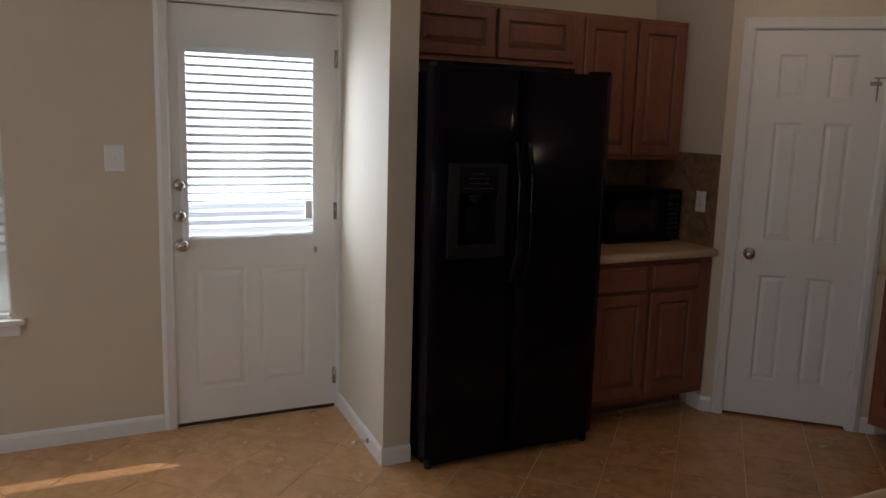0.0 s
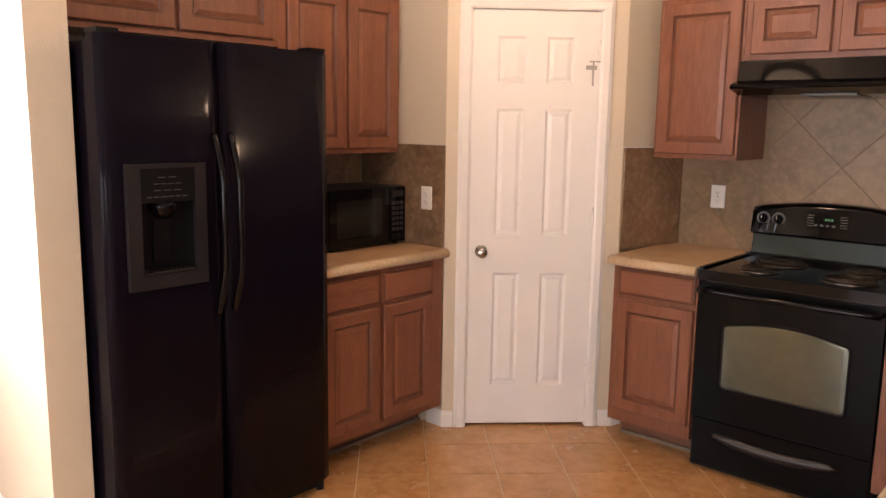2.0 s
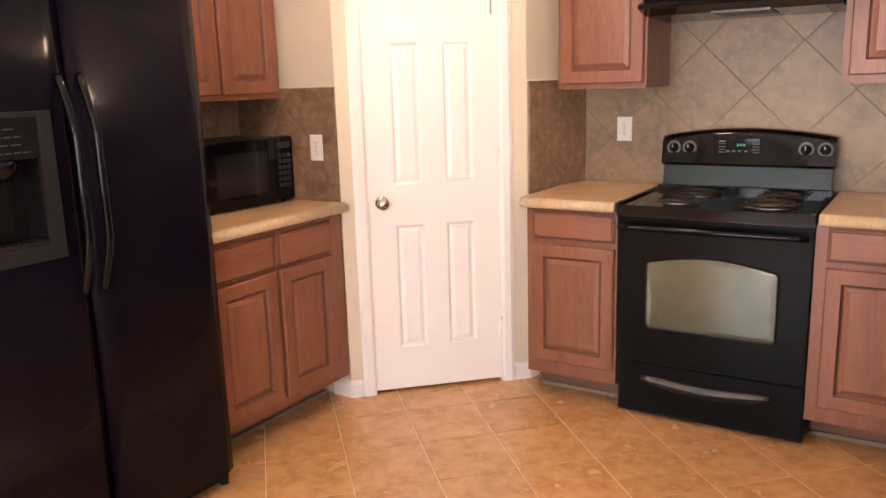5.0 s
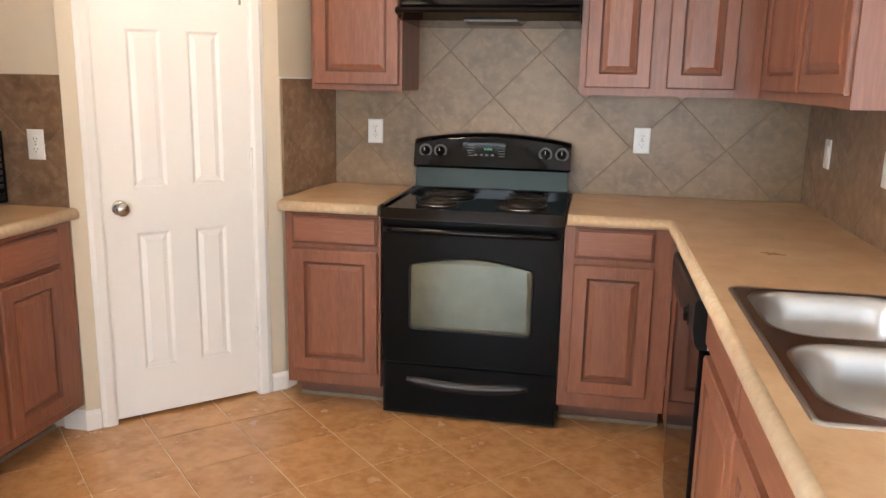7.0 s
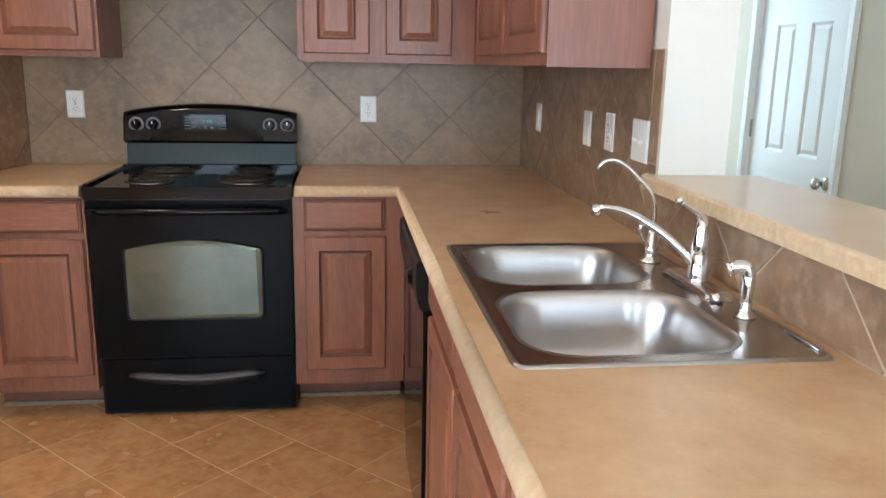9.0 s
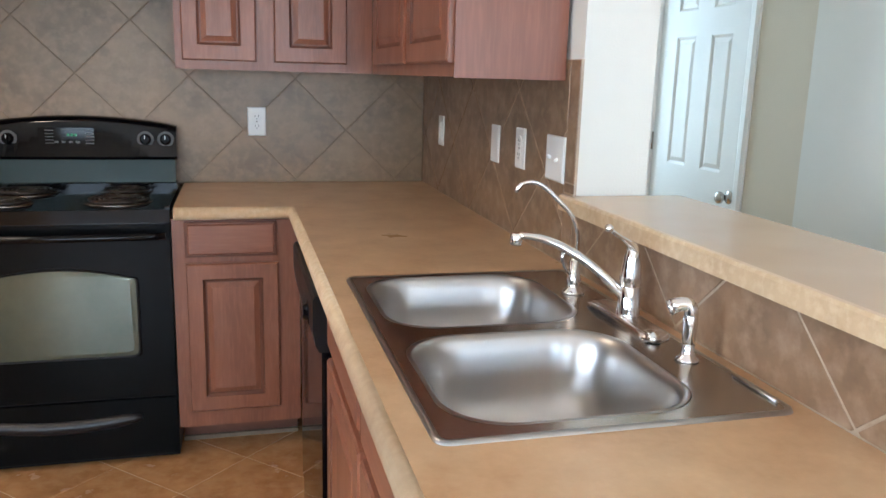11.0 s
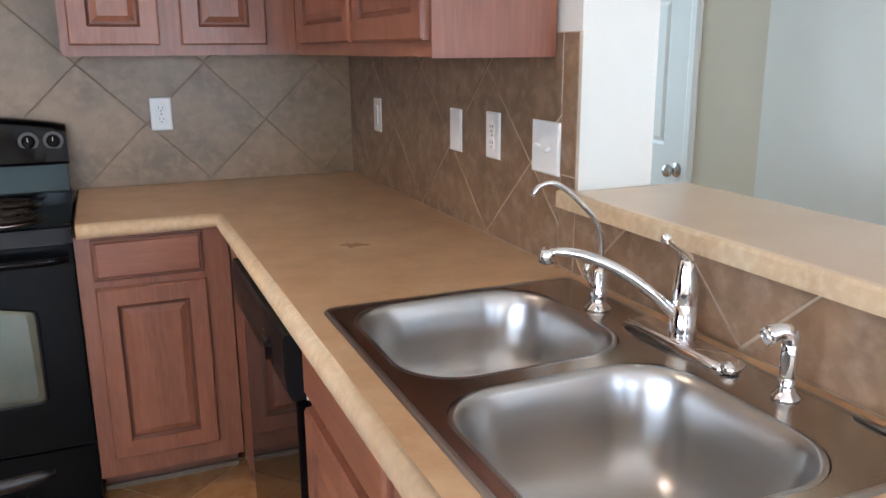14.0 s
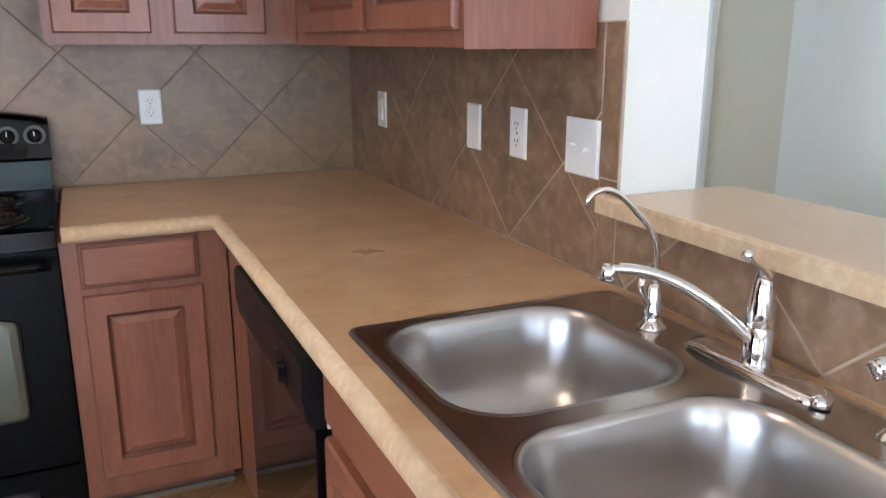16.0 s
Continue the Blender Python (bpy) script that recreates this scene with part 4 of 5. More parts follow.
for i in range(n + 1):
    s = i / n
    x = 0.112 + 0.510 * s
    dip = 0.022 * math.sin(math.pi * s)
    e = 0.012 * abs(2 * s - 1) ** 6
    top.append(bm.verts.new((x, 0.027, 0.197 - dip - e)))
    top2.append(bm.verts.new((x, 0.008, 0.190 - dip - e)))
    low2.append(bm.verts.new((x, 0.008, 0.166 - dip + e)))
    low.append(bm.verts.new((x, 0.027, 0.150 - dip + e)))
for i in range(n):
    for a, b in ((top, top2), (top2, low2), (low2, low)):
        bm.faces.new((a[i], a[i + 1], b[i + 1], b[i])).smooth = True
for i in (0, n):
    bm.faces.new((top[i], top2[i], low2[i], low[i]))
part("drawer_handle", bm, GREYPLASTIC, dr, "curved dark grey grip")
# backguard: sloped trim below, console with an arched top above
bm = bmesh.new()
ring_face(bm, [[(0.024, 0.545, 0.930), (RW - 0.014, 0.545, 0.930), (RW - 0.014, 0.563, 1.022), (0.024, 0.563, 1.022)]], True)
bx(bm, 0.024, RW - 0.014, 0.566, 0.62, 0.905, 1.022)
part("trim_strip", bm, BACKSTEEL, rng, "dark mirror-like strip under the console")
part("rear_step", box(0.016, RW - 0.008, 0.500, 0.600, 0.908, 0.932, 0.008, 3), BLACK, rng)
con = bmesh.new()
prof = []
N = 20


def con_row(x, s):
    h = 1.148 + 0.036 * math.sin(math.pi * s) ** 0.8
    return [(x, 0.635, 1.018), (x, 0.560, 1.018), (x, 0.540, 1.030), (x, 0.558, h - 0.022), (x, 0.568, h - 0.006), (x, 0.584, h), (x, 0.635, h)]


rows = [[con.verts.new(p) for p in con_row(0.016 + (RW - 0.022) * i / N, i / N)] for i in range(N + 1)]
for i in range(N):
    for j in range(7):
        con.faces.new((rows[i][j], rows[i][(j + 1) % 7], rows[i + 1][(j + 1) % 7], rows[i + 1][j])).smooth = j in (1, 3, 4)
con.faces.new(rows[0])
con.faces.new(rows[-1][::-1])
console = part("console", con, BLACK, rng, "glossy black control console with an arched top")
for x in (0.070, 0.140, RW - 0.120, RW - 0.046):
    bm = bmesh.new()
    lathe(bm, (x, 0.549, 1.098), (0, -1, 0), [(-0.002, 0.031), (0.001, 0.031), (0.0015, 0.028)], 24)
    part("dial_ring", bm, PRINT, console, "grey printed dial ring")
    bm = bmesh.new()
    lathe(bm, (x, 0.548, 1.098), (0, -1, 0), [(0, 0.022), (0.006, 0.021), (0.016, 0.017), (0.018, 0.014)], 22)
    bx(bm, x - 0.004, x + 0.004, 0.520, 0.535, 1.080, 1.116)
    k = part("dial", bm, BLACK, console, "glossy black burner dial")
    part("pointer", box(x - 0.001, x + 0.001, 0.5188, 0.520, 1.100, 1.114), PLATE, k, "white pointer line")
part("display_window", box(0.245, 0.440, 0.5445, 0.549, 1.068, 1.140, 0.002, 1), BLACK, console, "dark clock display window")
bm = bmesh.new()
for dx in (0, 0.013, 0.026):
    bx(bm, 0.345 + dx, 0.354 + dx, 0.5438, 0.5445, 1.108, 1.118)
part("clock_digits", bm, GREENGLOW, console, "small green clock digits")
for gx in (0.268, 0.410):
    for k in range(5):
        part("button_print", box(gx, gx + 0.030, 0.5442, 0.5448, 1.080 + 0.012 * k, 1.083 + 0.012 * k), PRINT, console, "grey printed key caption")
for gx in (0.300, 0.325, 0.350, 0.375):
    part("button_print", box(gx, gx + 0.014, 0.5442, 0.5448, 1.082, 1.090), PRINT, console, "grey printed key caption")
part("badge", box(0.355, 0.367, 0.5455, 0.5475, 1.044, 1.056, 0.001, 1), NICKEL, console, "small round silver maker badge")
for x, y, r in ((0.205, 0.175, 0.080), (0.215, 0.425, 0.100), (0.560, 0.190, 0.100), (0.560, 0.430, 0.080)):
    b = bmesh.new()
    lathe(b, (x, y, 0.908), (0, 0, 1), [(0, r + 0.012), (0.005, r + 0.018), (0.0075, r + 0.014), (0.005, r + 0.004), (0.0045, 0.03), (0.0045, 0.01)], 36)
    burner = part("drip_bowl", b, DRIP, rng, "chrome drip bowl")
    b = bmesh.new()
    rr = r
    pts = []
    turns = 5 if r > 0.09 else 4
    for i in range(turns * 22 + 1):
        a = 2 * math.pi * i / 22
        q = 0.018 + (r - 0.018) * i / (turns * 22)
        pts.append((x + q * math.cos(a), y + q * math.sin(a), 0.9215))
    tube(b, pts, 0.0048, 8, 0.75)
    part("coil", b, COIL, burner, "dark spiral burner coil")
for x in (0.05, RW - 0.05):
    b = bmesh.new()
    cyl(b, (x, 0.09, 0.0), (x, 0.09, 0.02), 0.016, n=12)
    part("foot", b, BLACKMAT, rng)

# ---- range hood ----
hood = base("range_hood", pose(-1.468, 3.975, 0), "black under-cabinet range hood", "range hood")
HW = 0.742
bm = bmesh.new()
pr = [(0.0, 1.684), (-0.004, 1.694), (0.006, 1.704), (0.075, 1.722), (0.105, 1.806), (0.465, 1.806), (0.465, 1.652), (0.10, 1.660)]
ra = [[bm.verts.new((x, y, z)) for y, z in pr] for x in (0, HW)]
for j in range(len(pr)):
    bm.faces.new((ra[0][j], ra[0][(j + 1) % 8], ra[1][(j + 1) % 8], ra[1][j]))
bm.faces.new(ra[0])
bm.faces.new(ra[1][::-1])
part("shell", soft(bm, 0.003, 2), BLACK, hood, "glossy black sloped hood shell")
bm = bmesh.new()
bx(bm, 0.27, 0.49, 0.080, 0.40, 1.655, 1.664)
part("filter", bm, surf("grey_mesh_filter", (0.16, 0.155, 0.145), (0.10, 0.10, 0.095), 90, 220, 0.5, metal=0.6, bump=0.5), hood, "grey aluminium mesh filter")

# ---- dishwasher ----
dw = base("dishwasher", pose(-0.31, 3.444, 0, 0, 0, -90), "black built-in dishwasher with a bulging control panel", "dishwasher")
part("tub", box(0.008, 0.612, 0.0, 0.55, 0.10, 0.865), BLACKMAT, dw)
part("door", box(0.006, 0.618, -0.028, -0.001, 0.110, 0.728, 0.006, 2), BLACK, dw, "glossy black door")
bm = bmesh.new()
pr = [(-0.001, 0.732), (-0.034, 0.732), (-0.043, 0.750), (-0.049, 0.790), (-0.049, 0.855), (-0.044, 0.868), (-0.001, 0.868)]
ra = [[bm.verts.new((x, y, z)) for y, z in pr] for x in (0.004, 0.622)]
for j in range(7):
    bm.faces.new((ra[0][j], ra[0][(j + 1) % 7], ra[1][(j + 1) % 7], ra[1][j])).smooth = False
bm.faces.new(ra[0])
bm.faces.new(ra[1][::-1])
cp = part("control_panel", soft(bm, 0.006, 3), BLACKMAT, dw, "bulging satin black control panel")
bm = bmesh.new()
lathe(bm, (0.482, -0.047, 0.790), (0, -1, 0), [(0, 0.031), (0.002, 0.031), (0.003, 0.022), (0.012, 0.019), (0.014, 0.014)], 24)
part("dial", bm, BLACK, cp, "round black cycle dial")
for z in (0.775, 0.795, 0.815):
    part("caption", box(0.415, 0.437, -0.0500, -0.046, z, z + 0.003), PRINT, cp, "grey printed cycle caption")
part("toe_panel", box(0.008, 0.616, -0.024, -0.006, 0.012, 0.105, 0.004, 2), BLACK, dw)

# ---- fridge ----
fr = base("fridge", pose(-2.46, 1.662, 0, 0, 0, 90), "black side-by-side fridge with an ice and water dispenser", "fridge")
FW = 0.908
part("cabinet", box(0.006, FW - 0.006, 0.075, 0.70, 0.02, 1.755, 0.006, 2), FRIDGEBLACK, fr)


def fridge_door(x0, x1, name, hole=None):
    """A door with a softly bowed front, bowed over the full width of the fridge; hole: x and z of an opening for a recess."""
    bm = bmesh.new()
    n = 14
    hx0, hx1, hz0, hz1 = hole or (9, 9, 9, 9)
    xs = sorted({x0 + (x1 - x0) * i / n for i in range(n + 1)} | ({hx0, hx1} if hole else set()))
    zs = [0.055, hz0, hz1, 1.775] if hole else [0.055, 1.775]

    def front(x):
        e = min(x - x0, x1 - x)
        return 0.012 - 0.014 * (1 - ((x - FW / 2) / (FW / 2)) ** 2) + 0.016 * max(0, 1 - e / 0.02) ** 2

    grid = [[bm.verts.new((x, front(x), z)) for x in xs] for z in zs]
    for j in range(len(zs) - 1):
        for i in range(len(xs) - 1):
            if hole and hx0 < (xs[i] + xs[i + 1]) / 2 < hx1 and j == 1:
                continue
            bm.faces.new((grid[j][i], grid[j][i + 1], grid[j + 1][i + 1], grid[j + 1][i])).smooth = True
    lo, hi = grid[0], grid[-1]
    bl, br = [bm.verts.new((x0, 0.072, z)) for z in (0.055, 1.775)], [bm.verts.new((x1, 0.072, z)) for z in (0.055, 1.775)]
    bm.faces.new((bl[0], *[g[0] for g in grid], bl[1]))
    bm.faces.new((*[g[-1] for g in grid[::-1]], br[0], br[1]))
    bm.faces.new((br[0], bl[0], bl[1], br[1]))
    bm.faces.new([*hi, br[1], bl[1]])
    bm.faces.new([*lo[::-1], bl[0], br[0]])
    return part(name, bm, FRIDGEBLACK, fr)


DX0, DX1, DZ0, DZ1 = 0.066, 0.346, 0.968, 1.376
RX_IN = (DX0 + 0.046, DX1 - 0.042, DZ0 + 0.046, 1.252)
ld = fridge_door(0.0, 0.416, "freezer_door", RX_IN)
rd = fridge_door(0.421, FW, "fridge_door")
part("grille", box(0.02, FW - 0.02, 0.05, 0.075, 0.012, 0.052), BLACKMAT, fr)
for x in (0.045, FW - 0.045):
    part("hinge_cover", box(x - 0.035, x + 0.035, 0.02, 0.10, 1.776, 1.792, 0.005, 2), BLACKMAT, fr)
for x in (0.03, FW - 0.03):
    b = bmesh.new()
    cyl(b, (x, 0.05, 0.0), (x, 0.05, 0.05), 0.018, n=12)
    part("foot", b, BLACKMAT, fr)
for x, d in ((0.386, ld), (0.450, rd)):
    bm = bmesh.new()
    pts = [(x, -0.002, 1.468)] + [(x, -0.002 - 0.058 * min(1, math.sin(math.pi * (i + 0.6) / 17.2) * 1.35), 1.462 - 0.608 * i / 16) for i in range(17)] + [(x, -0.002, 0.848)]
    tube(bm, pts, [0.012] * 19, 14, 0.9)
    part("handle", bm, BLACK, d, "long bowed glossy black handle")
bm = bmesh.new()
rx0, rx1, rz0, rz1 = RX_IN
for s in ((DX0, DX1, DZ1 - 0.014, DZ1), (DX0, DX1, DZ0, rz0), (DX0, rx0, rz0, DZ1 - 0.014), (rx1, DX1, rz0, DZ1 - 0.014)):
    bx(bm, s[0], s[1], -0.014, 0.006, s[2], s[3])
part("dispenser_frame", soft(bm, 0.005, 2), GREYPLASTIC, ld, "dark grey dispenser frame")
part("control_face", box(rx0, rx1, -0.012, 0.006, rz1, DZ1 - 0.014, 0.002, 1), BLACKMAT, ld, "black dispenser key panel")
for r, (xa, xb, k) in enumerate(((0.02, 0.17, 6), (0.045, 0.150, 3), (0.045, 0.150, 4), (0.060, 0.135, 2))):
    for q in range(k):
        w = (xb - xa) / k
        part("key_print", box(rx0 + xa + w * q, rx0 + xa + w * (q + 0.72), -0.0128, -0.0118, 1.268 + 0.021 * r, 1.2705 + 0.021 * r), PRINT, ld, "grey printed key caption")
bm = bmesh.new()
ring_face(bm, [rect(rx0, rx1, rz0, rz1, 0.002), rect(rx0 + 0.004, rx1 - 0.004, rz0 + 0.004, rz1 - 0.004, 0.020), rect(rx0 + 0.014, rx1 - 0.014, rz0 + 0.006, rz1 - 0.006, 0.062)], True)
part("recess", bm, BLACKMAT, ld, "black hollow of the dispenser")
bm = bmesh.new()
mx = (rx0 + rx1) / 2
lathe(bm, (mx, 0.030, rz1 - 0.004), (0, 0, -1), [(0, 0.050), (0.018, 0.048), (0.036, 0.040), (0.050, 0.026), (0.056, 0.010)], 24)
part("ice_chute", bm, BLACK, ld, "round glossy black ice chute")
part("paddle", box(mx - 0.030, mx + 0.030, 0.040, 0.050, rz0 + 0.035, rz1 - 0.066, 0.004, 2), BLACKMAT, ld, "flat black paddle")
bm = bmesh.new()
bx(bm, rx0 + 0.006, rx1 - 0.006, -0.010, 0.056, rz0 + 0.002, rz0 + 0.010)
part("drip_tray", soft(bm, 0.003, 2), GREYPLASTIC, ld, "small dark drip tray")
bm = bmesh.new()
for q in range(7):
    bx(bm, mx - 0.055 + 0.017 * q, mx - 0.047 + 0.017 * q, -0.004, 0.050, rz0 + 0.0105, rz0 + 0.0135)
part("drip_grille", bm, CHROME, ld, "bright metal drip grille")

# ---- microwave ----
mw = base("microwave", pose(-2.845, 2.885, 0.915, 0, 0, 90), "black countertop microwave on the worktop beside the fridge", "microwave")
part("case", box(0.0, 0.498, 0.012, 0.335, 0.012, 0.288, 0.006, 2), BLACKMAT, mw)
part("door", box(0.002, 0.385, 0.0, 0.012, 0.014, 0.286, 0.004, 2), BLACK, mw)
part("door_window", box(0.045, 0.335, -0.0015, 0.001, 0.062, 0.238, 0.001, 1), surf("perforated_dark_window", (0.012, 0.011, 0.011), (0.009, 0.008, 0.008), 5, 300, 0.14, spec=0.5), mw, "dark grey mesh window")
pan = part("key_panel", box(0.388, 0.496, 0.0, 0.012, 0.014, 0.286, 0.004, 2), BLACK, mw)
part("display", box(0.402, 0.482, -0.001, 0.001, 0.240, 0.268), DARKGLASS, pan)
for r in range(6):
    for k in range(3):
        part("key", box(0.402 + 0.028 * k, 0.424 + 0.028 * k, -0.0012, 0.001, 0.070 + 0.026 * r, 0.087 + 0.026 * r), GREYPLASTIC, pan, "small dark grey key")
part("open_button", box(0.405, 0.480, -0.003, 0.001, 0.026, 0.052, 0.002, 1), BLACKMAT, pan)
for x in (0.04, 0.458):
    for y in (0.04, 0.30):
        b = bmesh.new()
        cyl(b, (x, y, 0.0), (x, y, 0.013), 0.012, n=12)
        part("foot", b, BLACKMAT, mw)

# ---- plates on the walls ----


def plate(kind, m, label, w=0.073, h=0.115):
    p = base("wall_plate", m, label, "outlet" if kind == "outlet" else "switch", "wall plates")
    bm = bmesh.new()
    ring_face(bm, [rect(-w / 2, w / 2, -h / 2, h / 2, 0), rect(-w / 2, w / 2, -h / 2, h / 2, -0.003), rect(-w / 2 + 0.004, w / 2 - 0.004, -h / 2 + 0.004, h / 2 - 0.004, -0.006)], True)
    part("cover", bm, PLATE, p)
    if kind == "outlet":
        for z in (-0.0195, 0.0195):
            b = bmesh.new()
            lathe(b, (0, -0.006, z), (0, -1, 0), [(0, 0.0165), (0.0015, 0.016)], 20)
            r = part("receptacle", b, PLATE, p)
            part("slot", boxes((-0.0075, -0.0055, -0.0082, -0.0075, z - 0.001, z + 0.007), (0.0055, 0.0075, -0.0082, -0.0075, z - 0.001, z + 0.006),
                               (-0.002, 0.002, -0.0082, -0.0075, z - 0.010, z - 0.006)), BLACKMAT, r, "dark plug slots")
        b = bmesh.new()
        lathe(b, (0, -0.006, 0), (0, -1, 0), [(0, 0.003), (0.001, 0.0025)], 10)
        part("screw", b, NICKEL, p)
    elif kind == "rocker":
        part("rocker", box(-0.016, 0.016, -0.009, -0.006, -0.033, 0.033, 0.001, 1), PLATE, p)
    elif kind == "switch":
        xs = (0,) if w < 0.1 else (-0.023, 0.023)
        for k, x in enumerate(xs):
            b = bmesh.new()
            up = 1 if k == 0 else -1
            bx(b, x - 0.0045, x + 0.0045, -0.0065, -0.005, -0.012, 0.012)
            tube(b, [(x, -0.006, 0), (x, -0.017, 0.006 * up)], [0.005, 0.0035], 8)
            part("toggle", b, PLATE, p)
    return p


N_M = lambda x, z: pose(x, Y_N - 0.0005, z)
plate("outlet", N_M(-1.681, 1.173), "white outlet plate on the slate-look tiles beside the range")
plate("outlet", N_M(-0.433, 1.166), "white duplex outlet plate on the slate-look tiles")
E_M = lambda y, z: pose(X_E - 0.0005, y, z, 0, 0, -90)
plate("rocker", E_M(4.116, 1.160), "white rocker switch plate near the tiled corner")
plate("blank", E_M(3.434, 1.168), "plain white blank wall plate on brown tiles")
plate("outlet", E_M(3.205, 1.174), "white duplex outlet plate on brown tiles")
plate("switch", E_M(2.945, 1.172), "white double toggle switch plate at the tiled wall end", 0.117)
plate("outlet", pose(X_E - 0.0005, 1.690, 0.985, 0, 90, -90) @ pose(0, 0, 0), "white outlet plate laid sideways under the bar")
plate("outlet", pose(-2.718, 3.4045, 1.152), "white outlet plate beside the microwave")
plate("switch", pose(X_D + 0.0005, 0.490, 1.337, 0, 0, 90), "white switch plate beside the back door", 0.085, 0.12)

stop = base("door_stop", pose(-2.80, 1.512, 0.045), "spring door stop on the white baseboard", "door stop")
bm = bmesh.new()
cyl(bm, (0, 0.006, 0), (0, -0.002, 0), 0.012, n=14)
pts = [(0.006 * math.cos(i * 0.9), -0.002 - 0.0011 * i, 0.006 * math.sin(i * 0.9)) for i in range(58)]
tube(bm, pts, 0.0011, 6)
part("spring", bm, NICKEL, stop)
bm = bmesh.new()
cyl(bm, (0, -0.064, 0), (0, -0.078, 0), 0.009, 0.008, n=14)
part("tip", bm, PLATE, stop)

cl = base("ceiling_light", pose(*LAMP_AT, CEIL), "round frosted glass flush ceiling light, lit", "ceiling light")
bm = bmesh.new()
lathe(bm, (0, 0, 0), (0, 0, -1), [(0, 0.17), (0.02, 0.172), (0.03, 0.16)], 36)
part("pan", bm, NICKEL, cl)
bm = bmesh.new()
lathe(bm, (0, 0, -0.022), (0, 0, -1), [(0, 0.155), (0.03, 0.145), (0.06, 0.11), (0.08, 0.06), (0.088, 0.01)], 36)
g = part("shade", bm, LAMPGLASS, cl, "glowing frosted glass bowl")
g.visible_shadow = False

# ---- tiles ----


def clip(poly, a, b, c):
    """Keeps the part of a convex polygon where a*x + b*y <= c."""
    out = []
    for i, p in enumerate(poly):
        q = poly[(i + 1) % len(poly)]
        dp, dq = a * p[0] + b * p[1] - c, a * q[0] + b * q[1] - c
        if dp <= 0:
            out.append(p)
        if dp * dq < 0:
            s = dp / (dp - dq)
            out.append((p[0] + (q[0] - p[0]) * s, p[1] + (q[1] - p[1]) * s))
    return out


def tidy(poly):
    out = []
    for p in poly:
        if not out or math.hypot(p[0] - out[-1][0], p[1] - out[-1][1]) > 0.002:
            out.append(p)
    if len(out) > 1 and math.hypot(out[0][0] - out[-1][0], out[0][1] - out[-1][1]) < 0.002:
        out.pop()
    return out


def area(p):
    return 0.5 * abs(sum(p[i][0] * p[(i + 1) % len(p)][1] - p[(i + 1) % len(p)][0] * p[i][1] for i in range(len(p))))


def tile_into(bm, poly, t, chamfer=0.0015):
    """A tile on the plane z 0, t thick, with eased edges, in local coordinates."""
    cx, cy = sum(p[0] for p in poly) / len(poly), sum(p[1] for p in poly) / len(poly)
    rmin = max(0.02, min(math.hypot(p[0] - cx, p[1] - cy) for p in poly))
    k = 1 - chamfer / rmin
    ring_face(bm, [[(x, y, 0) for x, y in poly], [(x, y, t - chamfer) for x, y in poly], [(cx + (x - cx) * k, cy + (y - cy) * k, t) for x, y in poly]], True)


def diamonds(cx, cy, hx, hy, gap, cuts):
    """Diamond tiles whose corners lie at cx + i*hx, cy + j*hy, cut to a region."""
    for i in range(-60, 61):
        for j in range(-60, 61):
            if (i + j) % 2 == 0:
                continue
            x, y = cx + i * hx, cy + j * hy
            gx, gy = gap * 0.71, gap * 0.71
            p = [(x + hx - gx, y), (x, y + hy - gy), (x - hx + gx, y), (x, y - hy + gy)]
            for a, b, c in cuts:
                p = clip(p, a, b, c)
                if len(p) < 3:
                    break
            p = tidy(p)
            if len(p) >= 3 and area(p) > 0.0006:
                yield p


tile_cache = {}


def lay(parent, polys, m, mats, t, label="", limit=300, near=None):
    """Each tile an object of its own, full ones sharing one mesh; those past the limit are joined into one piece."""
    polys = sorted(polys, key=lambda p: (sum(q[0] for q in p) / len(p) - near[0]) ** 2 + (sum(q[1] for q in p) / len(p) - near[1]) ** 2) if near else list(polys)
    for p in polys[:limit]:
        cx, cy = sum(q[0] for q in p) / len(p), sum(q[1] for q in p) / len(p)
        loc = [(round(x - cx, 4), round(y - cy, 4)) for x, y in p]
        key = (tuple(loc), mats.name, t)
        if key not in tile_cache:
            bm = bmesh.new()
            tile_into(bm, loc, t)
            tile_cache[key] = mesh_of("tile", bm, mats)
        ob = new("tile", tile_cache[key])
        ob.parent = parent
        ob.matrix_basis = parent.matrix_basis.inverted() @ m @ pose(cx, cy, 0)
    rest = polys[limit:]
    if rest:
        bm = bmesh.new()
        for p in rest:
            tile_into(bm, p, t)
        ob = tagged(part("tile_field", bm, mats, parent), kind="stuff")
        ob.matrix_basis = parent.matrix_basis.inverted() @ m


# backsplash, in local x along the wall and y upwards
panel_n = structure("backsplash_north", box(C.x, X_E + T, Y_N + 0.0015, Y_N + T - 0.0005, 0.90, 1.80), WALLGROUT, "slate-look tile backsplash behind the range")
M_N = Matrix.Translation((0, Y_N + 0.0015, 0)) @ pose(0, 0, 0, 90, 0, 0)
lay(panel_n, diamonds(-1.113, 1.342, 0.2095, 0.2075, 0.003, [(-1, 0, 1.884), (1, 0, X_E - 0.002), (0, -1, -0.917), (0, 1, 1.70)]), M_N, SLATE, 0.0016)
panel_e = structure("backsplash_east", box(X_E + 0.0015, X_E + T - 0.0005, 2.826, Y_N + 0.0015, 0.90, 1.417), WALLGROUT_SHEEN, "brown slate-look tile backsplash beside the bar")
M_E = Matrix.Translation((X_E + 0.0015, 0, 0)) @ pose(0, 0, 0, 90, 0, -90) @ Matrix.Identity(4)
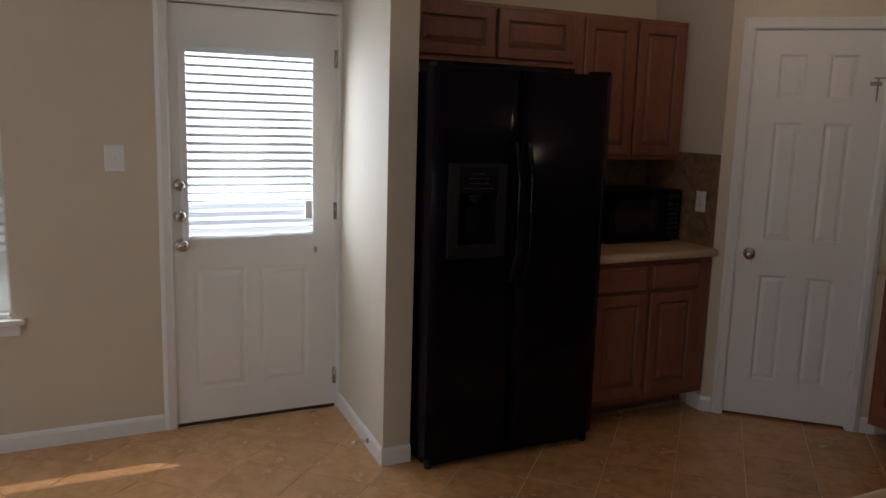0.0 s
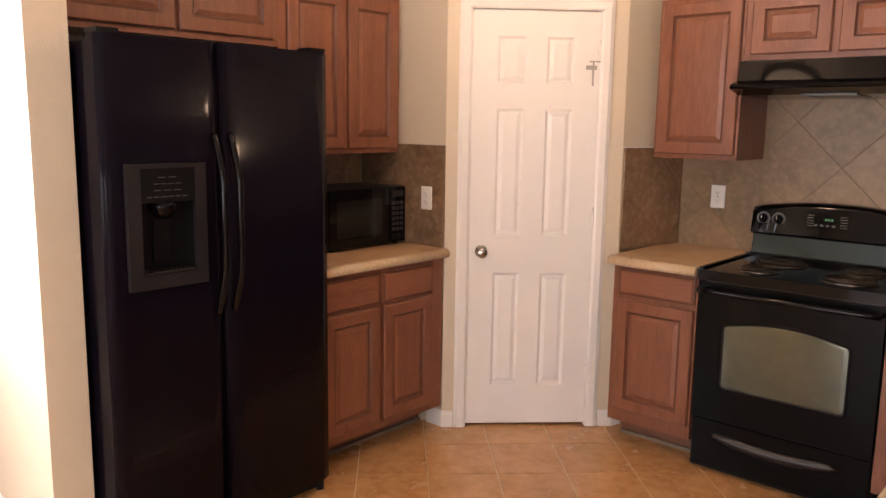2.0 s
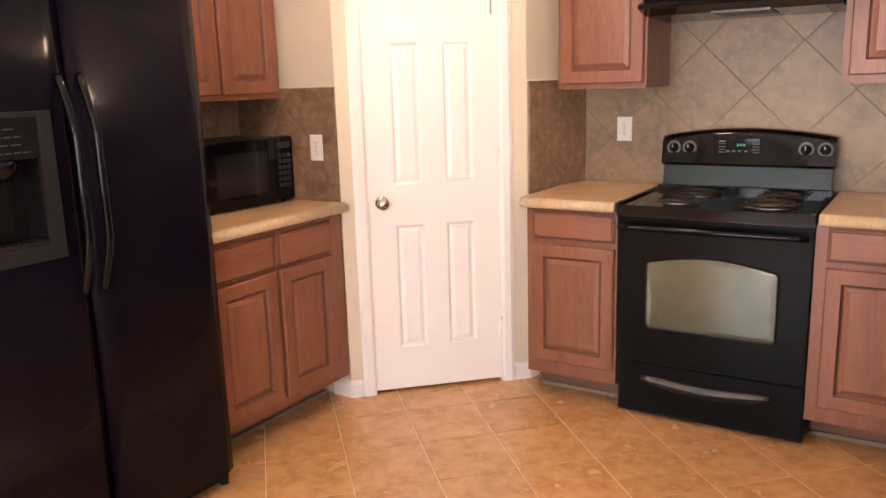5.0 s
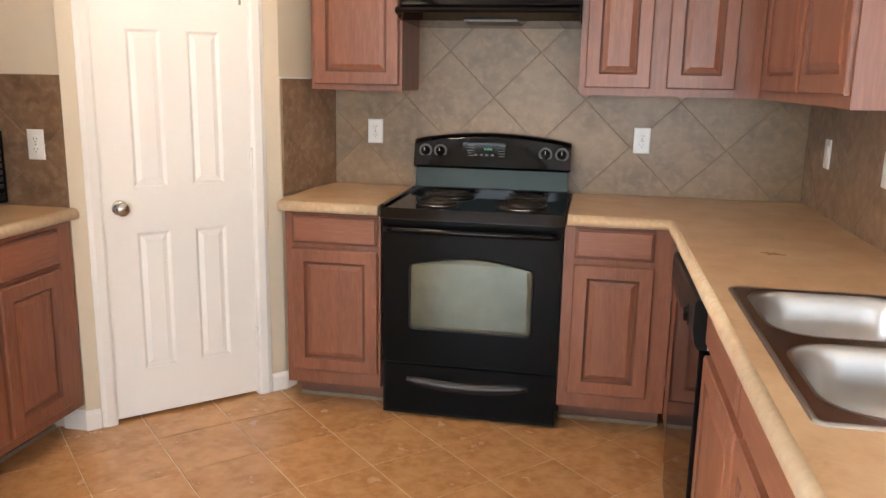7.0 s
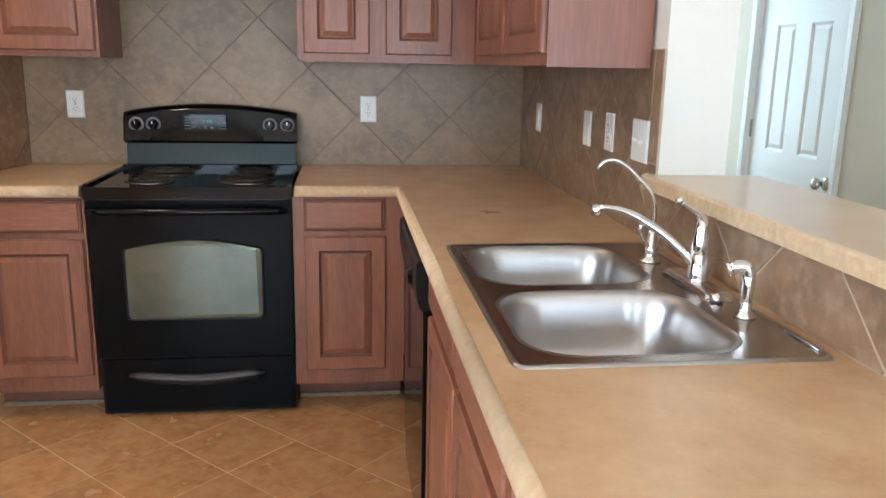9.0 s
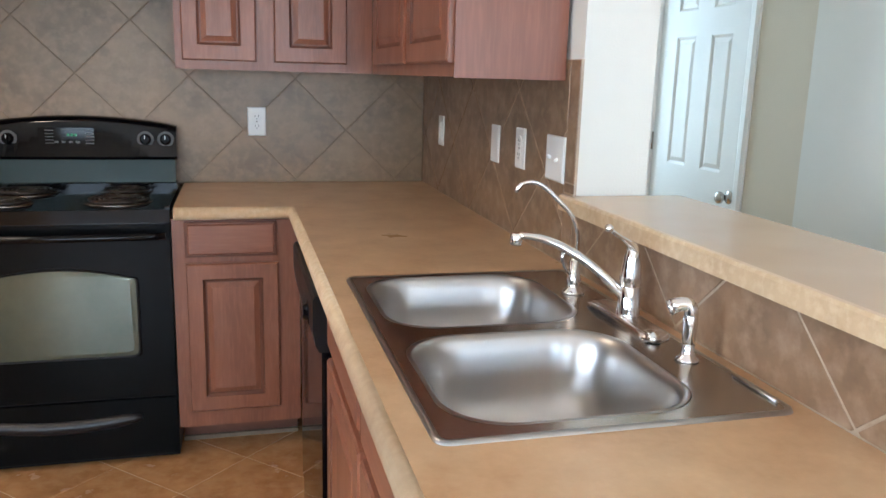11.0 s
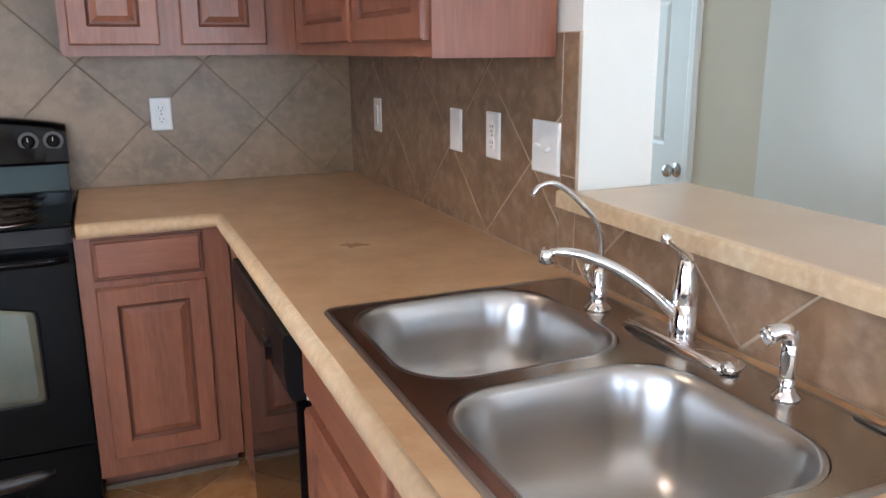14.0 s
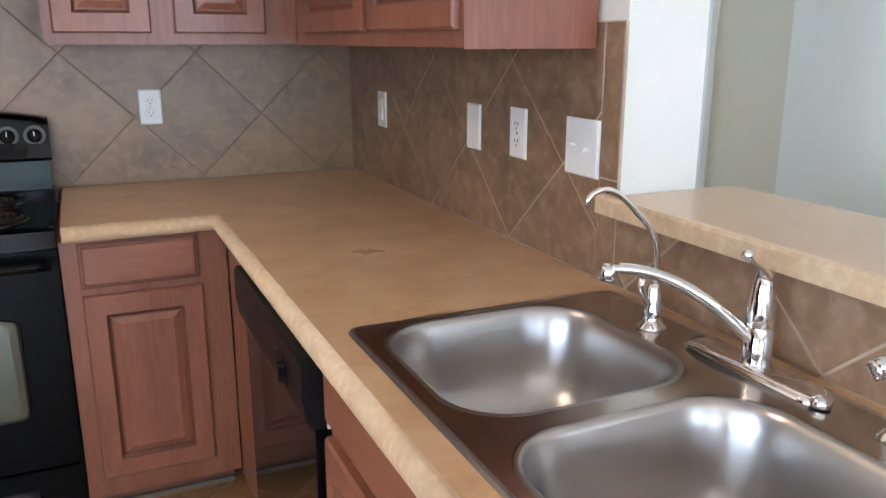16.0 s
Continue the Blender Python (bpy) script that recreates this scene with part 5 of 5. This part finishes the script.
lay(panel_e, diamonds(-3.705, 0.921, 0.229, 0.208, 0.0045, [(1, 0, -2.888), (-1, 0, Y_N - 0.003), (0, -1, -0.917), (0, 1, 1.415)]), M_E, SLATE_DARK, 0.0016)
lay(panel_e, [[(-2.885, z0), (-2.829, z0), (-2.829, z1), (-2.885, z1)] for z0, z1 in ((0.918, 1.054), (1.096, 1.118), (1.121, 1.415))], M_E, SLATE_DARK, 0.0016)
panel_b = structure("backsplash_bar", box(X_E + 0.0015, X_E + T - 0.0005, 1.02, 2.825, 0.90, 1.055), WALLGROUT_SHEEN, "brown slate-look tiles under the bar top")
lay(panel_b, diamonds(-1.870, 0.921, 0.229, 0.208, 0.0045, [(1, 0, -1.022), (-1, 0, 2.823), (0, -1, -0.917), (0, 1, 1.054)]), M_E, SLATE_DARK, 0.0016)
bl = Vector((C.x - B.x, C.y - B.y, 0))
ang = math.degrees(math.atan2(bl.y, bl.x))
M_R = pose(B.x, B.y, 0, 0, 0, ang)
panel_r = structure("backsplash_pantry_right", box(0.006, bl.length - 0.002, -0.0065, -0.0005, 0.90, 1.412), WALLGROUT, "brown tiles on the short pantry wall")
panel_r.matrix_world = M_R
lay(panel_r, diamonds(0.10, 1.13, 0.218, 0.208, 0.003, [(-1, 0, -0.008), (1, 0, bl.length - 0.012), (0, -1, -0.917), (0, 1, 1.410)]), M_R @ Matrix.Translation((0, -0.0065, 0)) @ pose(0, 0, 0, 90, 0, 0), SLATE_DARK, 0.003)
structure("trim_tile_cap", box(0.0, bl.length - 0.07, -0.011, -0.0005, 1.413, 1.418), PLATE, "thin white caulk line over the tiles").matrix_world = M_R
panel_l = structure("backsplash_pantry_left", box(X_W + 0.008, A.x - 0.004, A.y - 0.001, A.y + T - 0.001, 0.90, 1.412), WALLGROUT, "brown tiles beside the microwave")
lay(panel_l, diamonds(-2.70, 1.13, 0.218, 0.208, 0.003, [(-1, 0, 3.188), (1, 0, A.x - 0.006), (0, -1, -0.917), (0, 1, 1.410)]), Matrix.Translation((0, A.y - 0.001, 0)) @ pose(0, 0, 0, 90, 0, 0), SLATE_DARK, 0.003)
panel_w = structure("backsplash_west", box(X_W + 0.0003, X_W + 0.005, 2.58, A.y - 0.002, 0.90, 1.412), WALLGROUT, "slate-look tiles behind the microwave")
lay(panel_w, diamonds(2.90, 1.13, 0.218, 0.208, 0.003, [(-1, 0, -2.582), (1, 0, A.y - 0.008), (0, -1, -0.917), (0, 1, 1.410)]), Matrix.Translation((X_W + 0.005, 0, 0)) @ pose(0, 0, 0, 90, 0, 90), SLATE_DARK, 0.003)

# floor tiles: laid at 45 degrees; local x, y are the floor's
def floor_tiles():
    g = 0.0025
    for i in range(-60, 60):
        for j in range(-60, 60):
            s0, s1 = (1.980 + 0.435 * i) + g, (1.980 + 0.435 * (i + 1)) - g
            d0, d1 = (4.765 + 0.458 * j) + g, (4.765 + 0.458 * (j + 1)) - g
            p = [((s - d) / 2, (s + d) / 2) for s, d in ((s0, d0), (s1, d0), (s1, d1), (s0, d1))]
            for a, b, c in ((-1, 0, 3.395), (1, 0, 1.57), (0, -1, 3.49), (0, 1, 5.88)):
                p = clip(p, a, b, c)
                if len(p) < 3:
                    break
            p = tidy(p)
            if len(p) < 3 or area(p) < 0.0008:
                continue
            cx, cy = sum(q[0] for q in p) / len(p), sum(q[1] for q in p) / len(p)
            if cx < -2.9 and cy > 1.9 or cx > -0.1 and 1.2 < cy < 4.3 and cx < 0.2 or cy > 4.3 and cx < 0.4:
                continue
            yield p


lay(floor_ob, floor_tiles(), pose(0, 0, -0.0022), TILE, 0.0022, near=(-1.3, 2.4))
